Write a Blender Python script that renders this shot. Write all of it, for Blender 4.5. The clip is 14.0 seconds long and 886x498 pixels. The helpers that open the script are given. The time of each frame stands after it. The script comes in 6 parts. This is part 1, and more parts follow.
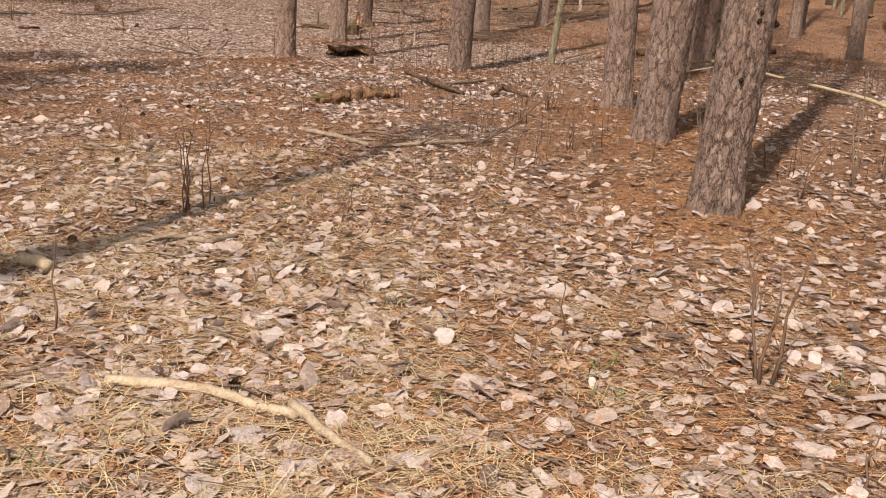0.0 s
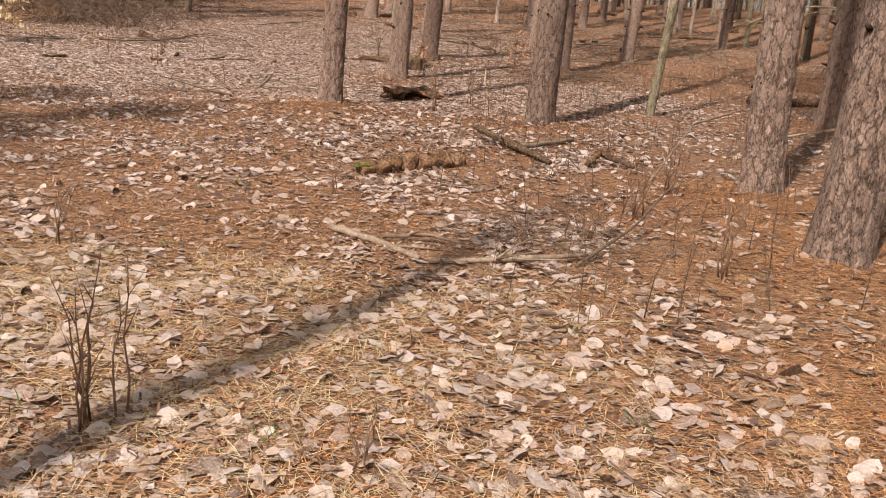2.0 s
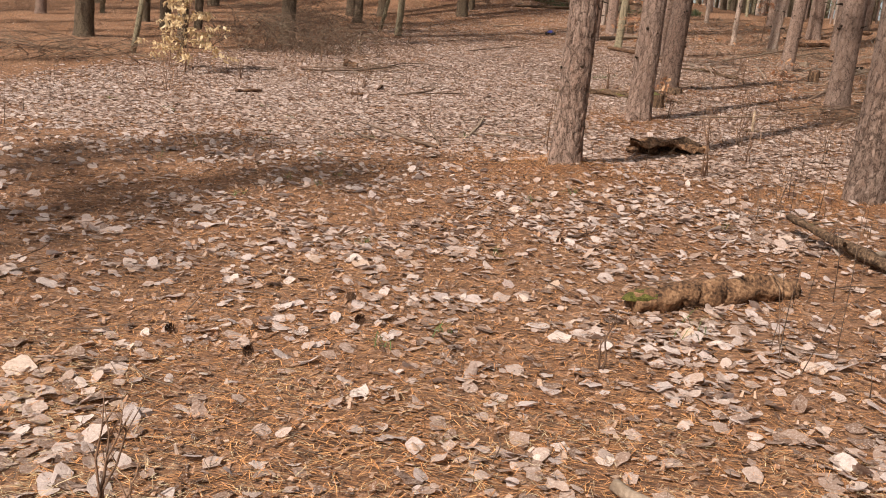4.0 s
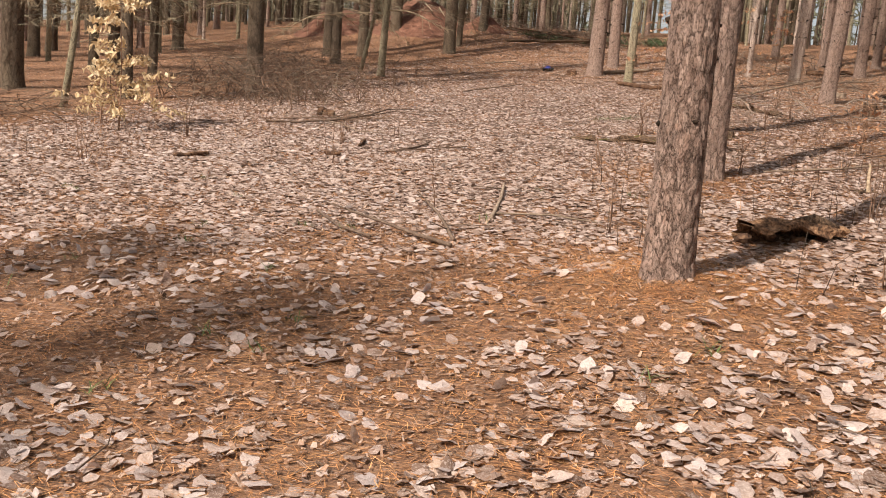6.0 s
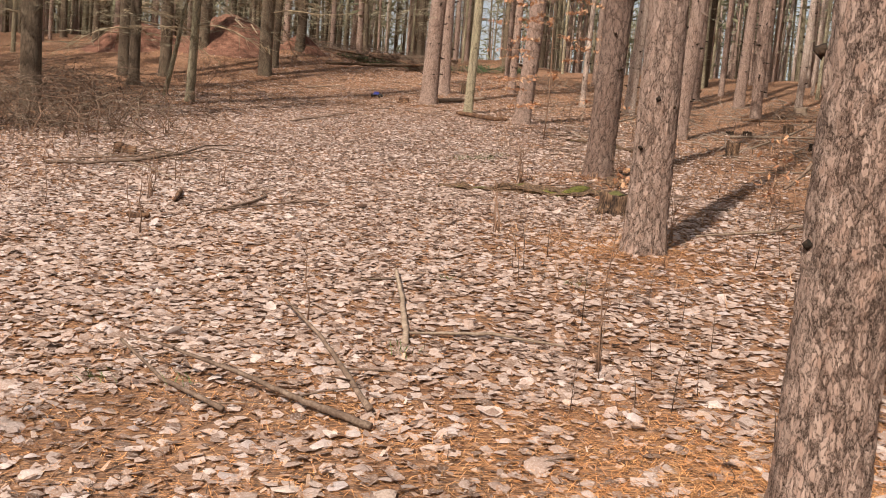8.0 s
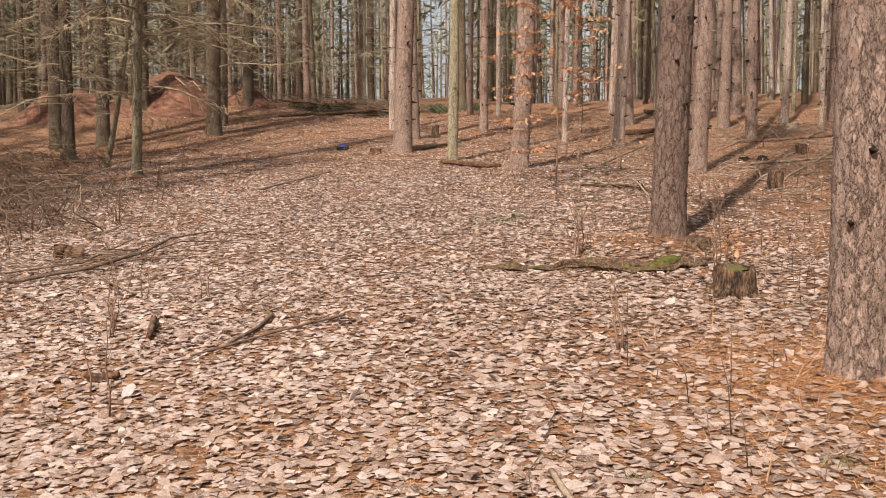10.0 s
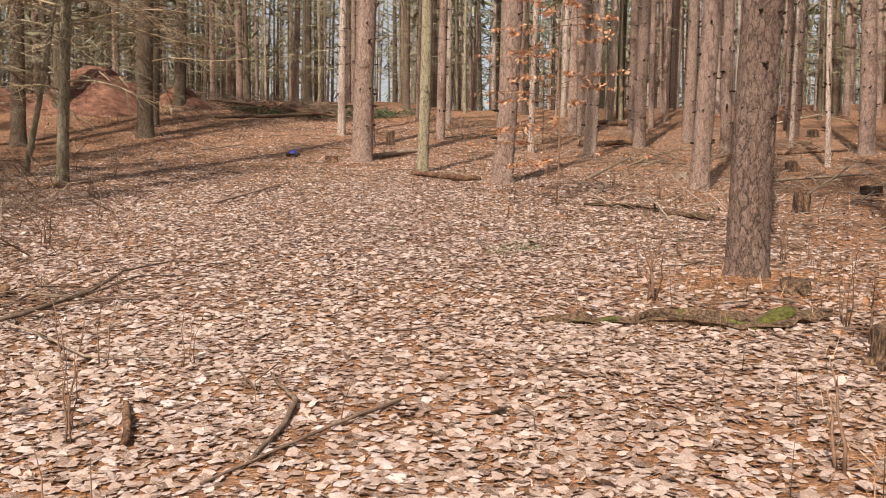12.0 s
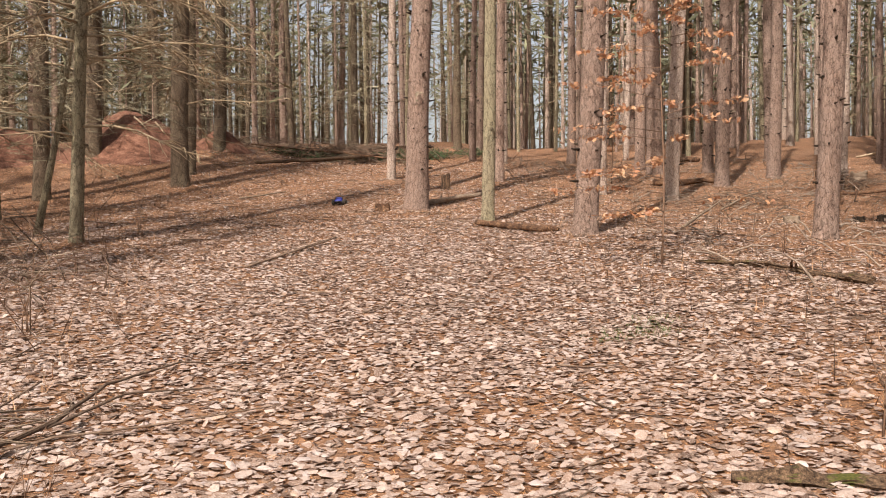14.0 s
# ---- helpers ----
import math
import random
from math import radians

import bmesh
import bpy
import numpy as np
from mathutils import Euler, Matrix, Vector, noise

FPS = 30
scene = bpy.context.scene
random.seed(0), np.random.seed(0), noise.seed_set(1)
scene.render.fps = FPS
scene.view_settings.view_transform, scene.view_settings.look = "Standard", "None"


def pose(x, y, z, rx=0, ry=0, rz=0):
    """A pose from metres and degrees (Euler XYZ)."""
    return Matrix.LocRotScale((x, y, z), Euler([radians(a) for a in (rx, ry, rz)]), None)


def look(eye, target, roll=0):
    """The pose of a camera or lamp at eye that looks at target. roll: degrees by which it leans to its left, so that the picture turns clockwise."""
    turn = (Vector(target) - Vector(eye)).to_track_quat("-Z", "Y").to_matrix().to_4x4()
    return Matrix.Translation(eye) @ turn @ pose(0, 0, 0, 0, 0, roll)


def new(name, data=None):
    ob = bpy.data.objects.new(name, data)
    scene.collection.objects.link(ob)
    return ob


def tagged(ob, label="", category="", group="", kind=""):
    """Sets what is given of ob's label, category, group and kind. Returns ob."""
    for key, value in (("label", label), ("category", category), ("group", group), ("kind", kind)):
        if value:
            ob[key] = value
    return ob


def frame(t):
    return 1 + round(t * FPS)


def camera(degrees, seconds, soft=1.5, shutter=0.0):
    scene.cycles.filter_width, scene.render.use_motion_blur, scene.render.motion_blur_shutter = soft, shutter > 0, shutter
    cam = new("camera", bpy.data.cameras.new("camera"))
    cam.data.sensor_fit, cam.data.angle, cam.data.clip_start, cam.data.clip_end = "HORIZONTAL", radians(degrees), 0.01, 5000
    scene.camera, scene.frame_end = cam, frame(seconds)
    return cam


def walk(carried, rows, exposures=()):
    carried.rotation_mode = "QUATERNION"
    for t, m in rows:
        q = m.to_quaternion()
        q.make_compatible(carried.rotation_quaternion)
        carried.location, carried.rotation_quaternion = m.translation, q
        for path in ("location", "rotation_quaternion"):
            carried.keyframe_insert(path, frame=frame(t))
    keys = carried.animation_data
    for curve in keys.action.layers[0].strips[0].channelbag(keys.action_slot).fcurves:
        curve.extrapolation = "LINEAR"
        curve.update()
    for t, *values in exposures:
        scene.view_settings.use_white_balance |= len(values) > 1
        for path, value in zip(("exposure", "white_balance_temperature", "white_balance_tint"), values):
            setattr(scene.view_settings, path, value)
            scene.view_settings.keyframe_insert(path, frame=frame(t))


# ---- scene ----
cam = camera(54.0, 14.0, soft=1.0)
PATH = [
    (0.0, (0.157, -0.649, 1.377), (0.208, 1.305, 0.954), 4.67),
    (0.5, (0.160, -0.059, 1.432), (0.190, 1.901, 1.036), 4.82),
    (1.0, (0.067, 0.535, 1.442), (0.093, 2.498, 1.059), 5.34),
    (1.5, (0.019, 1.204, 1.508), (0.014, 3.169, 1.133), 5.24),
    (2.0, (0.003, 1.921, 1.650), (-0.088, 3.883, 1.269), 6.00),
    (2.5, (-0.170, 2.496, 1.743), (-0.366, 4.450, 1.367), 6.14),
    (3.0, (-0.272, 3.236, 1.724), (-0.607, 5.171, 1.344), 4.40),
    (3.2, (-0.368, 3.487, 1.773), (-0.833, 5.392, 1.380), 5.00),
    (5.3, (-1.705, 6.809, 1.963), (-2.274, 8.695, 1.617), 6.45),
    (5.5, (-1.802, 7.119, 1.985), (-2.375, 9.010, 1.676), 3.36),
    (6.0, (-2.067, 7.724, 2.048), (-2.584, 9.633, 1.747), 4.44),
    (6.5, (-2.348, 8.367, 2.132), (-2.702, 10.319, 1.874), 5.16),
    (7.0, (-2.560, 9.029, 2.194), (-2.823, 10.996, 1.943), 4.39),
    (7.5, (-2.929, 9.579, 2.244), (-3.084, 11.560, 2.013), 4.93),
    (8.0, (-3.219, 10.189, 2.284), (-3.310, 12.175, 2.065), 4.81),
    (8.5, (-3.505, 10.775, 2.340), (-3.582, 12.762, 2.130), 4.51),
    (8.7, (-3.634, 10.995, 2.392), (-3.699, 12.985, 2.202), 4.08),
    (10.8, (-4.796, 13.481, 2.692), (-4.750, 15.477, 2.562), -1.51),
    (11.0, (-4.937, 13.627, 2.696), (-4.858, 15.621, 2.562), -0.74),
    (11.5, (-5.297, 14.064, 2.794), (-5.165, 16.056, 2.663), -1.81),
    (12.0, (-5.342, 14.651, 2.824), (-5.135, 16.637, 2.705), 0.76),
    (12.5, (-5.451, 15.218, 2.887), (-5.238, 17.204, 2.771), 0.75),
    (13.0, (-5.541, 15.816, 2.975), (-5.330, 17.802, 2.882), 0.53),
    (13.5, (-5.478, 16.467, 3.042), (-5.348, 18.461, 2.953), 0.45),
    (14.0, (-5.516, 17.110, 3.087), (-5.414, 19.107, 3.056), -0.23),
]
walk(cam, [(t, look(eye, target, roll)) for t, eye, target, roll in PATH], [(0, 0.42), (2.0, 0.48), (3.0, 0.40), (5.5, 0.58), (8.5, 0.65), (11.0, 0.68), (14.0, 0.75)])

# ---- sky and sun ----
world = bpy.data.worlds.new("world")
scene.world = world
world.use_nodes = True
wn = world.node_tree
sky = wn.nodes.new("ShaderNodeTexSky")
sky.sky_type = "NISHITA"
sky.sun_disc = False
SUN_ELEVATION = radians(44)
SUN_TRAVEL = Vector((0.43, 0.90, 0)).normalized()   # where the light goes, over the ground
sky.sun_elevation = SUN_ELEVATION
sky.sun_rotation = math.atan2(-SUN_TRAVEL.x, -SUN_TRAVEL.y)
sky.air_density, sky.dust_density, sky.ozone_density = 1.0, 4.0, 0.6
back = wn.nodes["Background"]
back.inputs[1].default_value = 0.05
wn.links.new(sky.outputs[0], back.inputs[0])
veil = wn.nodes.new("ShaderNodeBackground")      # thin white cloud over the whole sky
veil.inputs[0].default_value, veil.inputs[1].default_value = (1.0, 0.955, 0.90, 1), 0.23
both = wn.nodes.new("ShaderNodeAddShader")
wn.links.new(back.outputs[0], both.inputs[0])
wn.links.new(veil.outputs[0], both.inputs[1])
wn.links.new(both.outputs[0], wn.nodes["World Output"].inputs[0])
sun_data = bpy.data.lights.new("sun", "SUN")
sun_data.energy, sun_data.angle, sun_data.color = 5.0, radians(1.0), (1.0, 0.90, 0.80)
sun = new("sun", sun_data)
sun.matrix_world = look(Vector((0, 0, 40)), Vector((0, 0, 40)) + SUN_TRAVEL * math.cos(SUN_ELEVATION) - Vector((0, 0, math.sin(SUN_ELEVATION))))


# ---- materials ----
def material(name, rough=0.85):
    m = bpy.data.materials.new(name)
    m.use_nodes = True
    n = m.node_tree.nodes
    b = n["Principled BSDF"]
    b.inputs["Roughness"].default_value = rough
    b.inputs["Specular IOR Level"].default_value = 0.25
    return m, m.node_tree, b


def node(t, kind, **values):
    n = t.nodes.new(kind)
    for key, value in values.items():
        n.inputs[key.replace("_", " ")].default_value = value
    return n


def ramp(t, source, stops):
    r = t.nodes.new("ShaderNodeValToRGB")
    e = r.color_ramp.elements
    while len(e) < len(stops):
        e.new(0.5)
    for k, (at, c) in enumerate(stops):
        e[k].position, e[k].color = at, (*c, 1)
    t.links.new(source, r.inputs[0])
    return r.outputs[0]


def mixed(t, factor, a, b, how="MIX"):
    m = t.nodes.new("ShaderNodeMix")
    m.data_type, m.blend_type = "RGBA", how
    for value, socket in ((factor, m.inputs[0]), (a, m.inputs[6]), (b, m.inputs[7])):
        if isinstance(value, (int, float)):
            socket.default_value = value
        elif isinstance(value, tuple):
            socket.default_value = (*value, 1)
        else:
            t.links.new(value, socket)
    return m.outputs[2]


def maths(t, how, a, b=0.0):
    m = t.nodes.new("ShaderNodeMath")
    m.operation = how
    for value, socket in ((a, m.inputs[0]), (b, m.inputs[1])):
        if isinstance(value, (int, float)):
            socket.default_value = value
        else:
            t.links.new(value, socket)
    return m.outputs[0]


def coords(t, scale=(1, 1, 1), turn=0.0):
    c = t.nodes.new("ShaderNodeTexCoord")
    m = t.nodes.new("ShaderNodeMapping")
    m.inputs["Scale"].default_value = scale
    m.inputs["Rotation"].default_value = (0, 0, radians(turn))
    t.links.new(c.outputs["Object"], m.inputs[0])
    return m.outputs[0]


def noisy(t, where, scale, detail=4.0, rough=0.55):
    n = node(t, "ShaderNodeTexNoise", Scale=scale, Detail=detail, Roughness=rough)
    t.links.new(where, n.inputs["Vector"])
    return n.outputs[0]


def relief(t, b, height, strength, distance):
    k = node(t, "ShaderNodeBump", Strength=strength, Distance=distance)
    t.links.new(height, k.inputs["Height"])
    t.links.new(k.outputs[0], b.inputs["Normal"])


def piece_random(t):
    """A random number for each object and for each island of a joined mesh."""
    i = t.nodes.new("ShaderNodeObjectInfo")
    g = t.nodes.new("ShaderNodeNewGeometry")
    return maths(t, "FRACT", maths(t, "ADD", i.outputs["Random"], g.outputs["Random Per Island"]))


def plain(name, stops, scale=12.0, rough=0.8, bump=0.3, depth=0.004, stretch=(1, 1, 1), vary=0.25):
    """Two scales of noise between the colours, and a tint of its own for each piece."""
    m, t, b = material(name, rough)
    w = coords(t, stretch)
    fine, broad = noisy(t, w, scale * 6, 5), noisy(t, w, scale)
    f = maths(t, "ADD", maths(t, "MULTIPLY", fine, 0.5), maths(t, "MULTIPLY", broad, 0.5))
    c = ramp(t, f, stops)
    shade = maths(t, "ADD", maths(t, "MULTIPLY", piece_random(t), 2 * vary), 1 - vary)
    v = t.nodes.new("ShaderNodeCombineColor")
    for k in range(3):
        t.links.new(shade, v.inputs[k])
    t.links.new(mixed(t, 1.0, c, v.outputs[0], "MULTIPLY"), b.inputs["Base Color"])
    relief(t, b, fine, bump, depth)
    return m


def bark(name, crack, plate, worn, tint):
    """Small thin scales in taller plates, dark in the seams, reddish where flakes have come off."""
    m, t, b = material(name, 0.9)
    w = coords(t, (1, 1, 0.40))
    wob = node(t, "ShaderNodeTexNoise", Scale=34.0, Detail=5.0, Roughness=0.7)
    t.links.new(w, wob.inputs["Vector"])
    bent = t.nodes.new("ShaderNodeMix")
    bent.data_type, bent.blend_type = "RGBA", "LINEAR_LIGHT"
    bent.inputs[0].default_value = 0.045
    t.links.new(w, bent.inputs[6])
    t.links.new(wob.outputs["Color"], bent.inputs[7])

    def cells(scale, feature):
        v = t.nodes.new("ShaderNodeTexVoronoi")
        v.feature = feature
        v.inputs["Scale"].default_value = scale
        t.links.new(bent.outputs[2], v.inputs["Vector"])
        return v

    scale_edge, scale_cell = cells(46.0, "DISTANCE_TO_EDGE").outputs["Distance"], cells(46.0, "F1")
    plate_edge = cells(14.0, "DISTANCE_TO_EDGE").outputs["Distance"]
    broad = noisy(t, w, 3.0, 4)
    speck = noisy(t, coords(t, (1, 1, 0.6)), 120, 5, 0.75)
    pick = t.nodes.new("ShaderNodeSeparateColor")
    t.links.new(scale_cell.outputs["Color"], pick.inputs[0])
    tone = maths(t, "ADD", maths(t, "MULTIPLY", pick.outputs[0], 0.45), maths(t, "MULTIPLY", speck, 0.6))
    body = mixed(t, ramp(t, tone, [(0.22, (0, 0, 0)), (0.82, (1, 1, 1))]), worn, plate)
    body = mixed(t, ramp(t, broad, [(0.40, (0, 0, 0)), (0.70, (0.55, 0.55, 0.55))]), body, tint)
    # pale lifted rims of the scales, dark seams between them and deeper cracks between the plates
    gap = maths(t, "ADD", scale_edge, maths(t, "MULTIPLY", maths(t, "SUBTRACT", speck, 0.5), 0.30))
    body = mixed(t, ramp(t, gap, [(0.05, (0, 0, 0)), (0.10, (0.35, 0.35, 0.35)), (0.20, (0, 0, 0))]), body, tuple(min(0.8, 1.35 * c) for c in plate))
    col = mixed(t, ramp(t, gap, [(0.0, (0.22, 0.22, 0.22)), (0.065, (1, 1, 1))]), crack, body)
    rift = maths(t, "ADD", plate_edge, maths(t, "MULTIPLY", maths(t, "SUBTRACT", speck, 0.5), 0.12))
    col = mixed(t, ramp(t, rift, [(0.0, (0.05, 0.05, 0.05)), (0.06, (1, 1, 1))]), crack, col)
    shade = maths(t, "ADD", maths(t, "MULTIPLY", t.nodes.new("ShaderNodeObjectInfo").outputs["Random"], 0.35), 0.82)
    sc = t.nodes.new("ShaderNodeCombineColor")
    for k in range(3):
        t.links.new(shade, sc.inputs[k])
    t.links.new(mixed(t, 1.0, col, sc.outputs[0], "MULTIPLY"), b.inputs["Base Color"])
    h = maths(t, "ADD", maths(t, "MULTIPLY", maths(t, "MINIMUM", gap, 0.12), 3.5), maths(t, "ADD", maths(t, "MULTIPLY", maths(t, "MINIMUM", rift, 0.10), 6.0), maths(t, "ADD", maths(t, "MULTIPLY", pick.outputs[1], 0.45), maths(t, "MULTIPLY", speck, 0.6))))
    relief(t, b, h, 0.95, 0.014)
    return m


BARK = {
    "pine": bark("red_pine_bark", (0.055, 0.032, 0.022), (0.365, 0.265, 0.215), (0.23, 0.140, 0.102), (0.32, 0.24, 0.20)),
    "dark": bark("hemlock_bark", (0.03, 0.020, 0.013), (0.16, 0.118, 0.082), (0.10, 0.066, 0.042), (0.18, 0.15, 0.098)),
    # the red pine bark again, its colours darkened for a trunk in local shade
    "shadowed": bark("shaded_pine_bark", (0.04, 0.024, 0.018), (0.235, 0.162, 0.128), (0.145, 0.086, 0.063), (0.23, 0.17, 0.14)),
    # the red pine bark with sunlight put into its colours as paler tones
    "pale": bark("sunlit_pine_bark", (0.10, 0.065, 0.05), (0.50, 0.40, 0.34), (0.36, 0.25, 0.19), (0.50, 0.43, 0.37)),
    "mossy": bark("lichened_bark", (0.06, 0.046, 0.028), (0.38, 0.325, 0.225), (0.27, 0.21, 0.135), (0.33, 0.31, 0.19)),
}


def ground_material():
    """A bed of rust-coloured needles over dark soil, crossed in three directions; the darkest tone also holds the shade
    between them.
    """
    m, t, b = material("needle_bed", 0.95)
    w = coords(t)
    beds = []
    for turn, seed in ((12, 0), (71, 3), (133, 7)):
        c = coords(t, (11, 170, 11), turn)
        beds.append(noisy(t, c, 1.0, 3, 0.6))
    top = maths(t, "MAXIMUM", maths(t, "MAXIMUM", beds[0], beds[1]), beds[2])
    # the first stop is deepened to paint shade in the gaps between needles
    needles = ramp(t, top, [(0.515, (0.045, 0.023, 0.014)), (0.585, (0.30, 0.143, 0.068)), (0.65, (0.56, 0.280, 0.130)), (0.76, (0.68, 0.43, 0.245))])
    broad = noisy(t, w, 0.7, 5, 0.6)
    mid = noisy(t, w, 4.5, 6, 0.7)
    earthy = mixed(t, ramp(t, mid, [(0.42, (0.0, 0.0, 0.0)), (0.62, (0.6, 0.6, 0.6))]), needles, (0.24, 0.120, 0.068))
    col = mixed(t, ramp(t, broad, [(0.42, (0, 0, 0)), (0.68, (0.4, 0.4, 0.4))]), earthy, (0.31, 0.19, 0.125))
    # scraps, bits of leaf, and shade painted as dark hollows a few centimetres across
    scraps, grit = noisy(t, w, 19, 6, 0.75), noisy(t, w, 7.5, 6, 0.8)
    col = mixed(t, ramp(t, scraps, [(0.54, (0, 0, 0)), (0.64, (0.75, 0.75, 0.75))]), col, (0.50, 0.34, 0.245))
    col = mixed(t, ramp(t, scraps, [(0.38, (0.75, 0.75, 0.75)), (0.46, (0, 0, 0))]), col, (0.065, 0.040, 0.026))
    col = mixed(t, ramp(t, grit, [(0.40, (0.45, 0.45, 0.45)), (0.47, (0, 0, 0))]), col, (0.12, 0.066, 0.042))
    col = mixed(t, ramp(t, grit, [(0.56, (0, 0, 0)), (0.66, (0.6, 0.6, 0.6))]), col, (0.42, 0.26, 0.17))
    t.links.new(col, b.inputs["Base Color"])
    relief(t, b, maths(t, "ADD", top, maths(t, "ADD", maths(t, "MULTIPLY", mid, 0.8), maths(t, "MULTIPLY", scraps, 1.2))), 0.9, 0.025)
    return m


def leaf_material(name, stops, rough=0.5):
    """Dry leaves: a colour for each leaf, dark blotches, wrinkles, speckles and painted pale highlights."""
    m, t, b = material(name, rough)
    w = t.nodes.new("ShaderNodeNewGeometry").outputs["Position"]
    c = ramp(t, piece_random(t), stops)
    blot = noisy(t, w, 48, 4, 0.65)
    fine = noisy(t, w, 230, 4, 0.7)
    c = mixed(t, ramp(t, blot, [(0.48, (0, 0, 0)), (0.68, (0.42, 0.42, 0.42))]), c, (0.30, 0.19, 0.135))
    c = mixed(t, ramp(t, fine, [(0.53, (0, 0, 0)), (0.68, (0.40, 0.40, 0.40))]), c, (0.17, 0.105, 0.07))
    # near-white flecks mixed into the colour as highlights
    c = mixed(t, ramp(t, noisy(t, w, 110, 5, 0.7), [(0.50, (0, 0, 0)), (0.64, (0.40, 0.40, 0.40))]), c, (0.86, 0.76, 0.69))
    t.links.new(c, b.inputs["Base Color"])
    wrinkle = maths(t, "ABSOLUTE", maths(t, "SUBTRACT", noisy(t, w, 75, 3, 0.6), 0.5))
    relief(t, b, maths(t, "ADD", maths(t, "MULTIPLY", wrinkle, 1.6), maths(t, "ADD", blot, maths(t, "MULTIPLY", fine, 0.3))), 0.8, 0.008)
    # light shines through a thin leaf
    thin, share = t.nodes.new("ShaderNodeBsdfTranslucent"), t.nodes.new("ShaderNodeMixShader")
    share.inputs[0].default_value = 0.28
    t.links.new(c, thin.inputs[0])
    t.links.new(b.outputs[0], share.inputs[1])
    t.links.new(thin.outputs[0], share.inputs[2])
    t.links.new(share.outputs[0], t.nodes["Material Output"].inputs[0])
    return m


GROUND = ground_material()
LEAF = leaf_material("dry_leaf", [(0.0, (0.14, 0.085, 0.062)), (0.06, (0.26, 0.168, 0.125)), (0.14, (0.42, 0.305, 0.25)), (0.30, (0.62, 0.505, 0.45)), (0.45, (0.50, 0.415, 0.395)), (0.60, (0.68, 0.56, 0.50)), (0.74, (0.57, 0.475, 0.45)), (0.88, (0.76, 0.645, 0.585)), (0.95, (0.58, 0.41, 0.30)), (1.0, (0.44, 0.35, 0.335))])
WORN = leaf_material("worn_leaf", [(0.0, (0.15, 0.090, 0.062)), (0.25, (0.33, 0.220, 0.165)), (0.6, (0.47, 0.345, 0.285)), (1.0, (0.60, 0.475, 0.415))], 0.7)
RUSSET = leaf_material("russet_leaf", [(0.0, (0.09, 0.045, 0.025)), (0.35, (0.25, 0.125, 0.068)), (0.7, (0.46, 0.26, 0.155)), (1.0, (0.60, 0.43, 0.32))])
CRUMB = leaf_material("crumbled_leaf", [(0.0, (0.18, 0.10, 0.06)), (0.3, (0.38, 0.225, 0.14)), (0.6, (0.54, 0.38, 0.285)), (1.0, (0.66, 0.52, 0.43))])
NEEDLE = plain("fallen_needle", [(0.3, (0.32, 0.130, 0.048)), (0.5, (0.54, 0.255, 0.10)), (0.7, (0.68, 0.41, 0.20))], 5, 0.8, 0.0, 0.001, vary=0.6)
STRAW = plain("dry_grass", [(0.3, (0.40, 0.28, 0.15)), (0.5, (0.56, 0.44, 0.27)), (0.7, (0.70, 0.59, 0.40))], 8, 0.75, 0.0, 0.001, vary=0.3)
GREEN = plain("green_grass", [(0.3, (0.05, 0.085, 0.025)), (0.7, (0.13, 0.19, 0.06))], 8, 0.7, 0.0, 0.001, vary=0.3)
TWIG = plain("grey_brown_twig", [(0.3, (0.050, 0.031, 0.022)), (0.5, (0.12, 0.080, 0.056)), (0.7, (0.25, 0.185, 0.14))], 14, 0.85, 0.3, 0.002, vary=0.35)
STEM = plain("sapling_bark", [(0.3, (0.10, 0.055, 0.035)), (0.7, (0.24, 0.15, 0.10))], 20, 0.8, 0.2, 0.001, vary=0.3)
PALEWOOD = plain("bleached_wood", [(0.3, (0.17, 0.115, 0.07)), (0.5, (0.35, 0.265, 0.18)), (0.7, (0.50, 0.41, 0.30))], 15, 0.8, 0.7, 0.006, (1, 1, 1), 0.1)
GREYWOOD = plain("grey_barkless_wood", [(0.3, (0.12, 0.088, 0.064)), (0.5, (0.24, 0.185, 0.145)), (0.7, (0.38, 0.31, 0.25))], 15, 0.85, 0.6, 0.005, vary=0.25)
DEADWOOD = plain("dead_branch_wood", [(0.3, (0.09, 0.06, 0.04)), (0.5, (0.19, 0.14, 0.10)), (0.7, (0.35, 0.275, 0.21))], 9, 0.85, 0.3, 0.002, vary=0.2)
ROT = plain("rotten_wood", [(0.36, (0.018, 0.011, 0.008)), (0.5, (0.095, 0.050, 0.029)), (0.66, (0.28, 0.165, 0.095))], 6, 0.95, 0.9, 0.02, vary=0.15)

CRUMBLE = plain("crumbling_brown_wood", [(0.38, (0.028, 0.016, 0.010)), (0.5, (0.16, 0.086, 0.046)), (0.66, (0.38, 0.23, 0.13))], 9, 0.95, 0.9, 0.02, vary=0.15)
STUMPWOOD = plain("weathered_stump", [(0.42, (0.016, 0.010, 0.007)), (0.52, (0.085, 0.050, 0.030)), (0.66, (0.25, 0.155, 0.092))], 11, 0.95, 0.9, 0.02, (1, 1, 0.28), 0.12)
BLACKROT = plain("black_rotten_wood", [(0.38, (0.008, 0.006, 0.004)), (0.55, (0.035, 0.022, 0.014)), (0.7, (0.10, 0.062, 0.036))], 9, 0.95, 0.9, 0.015, vary=0.1)


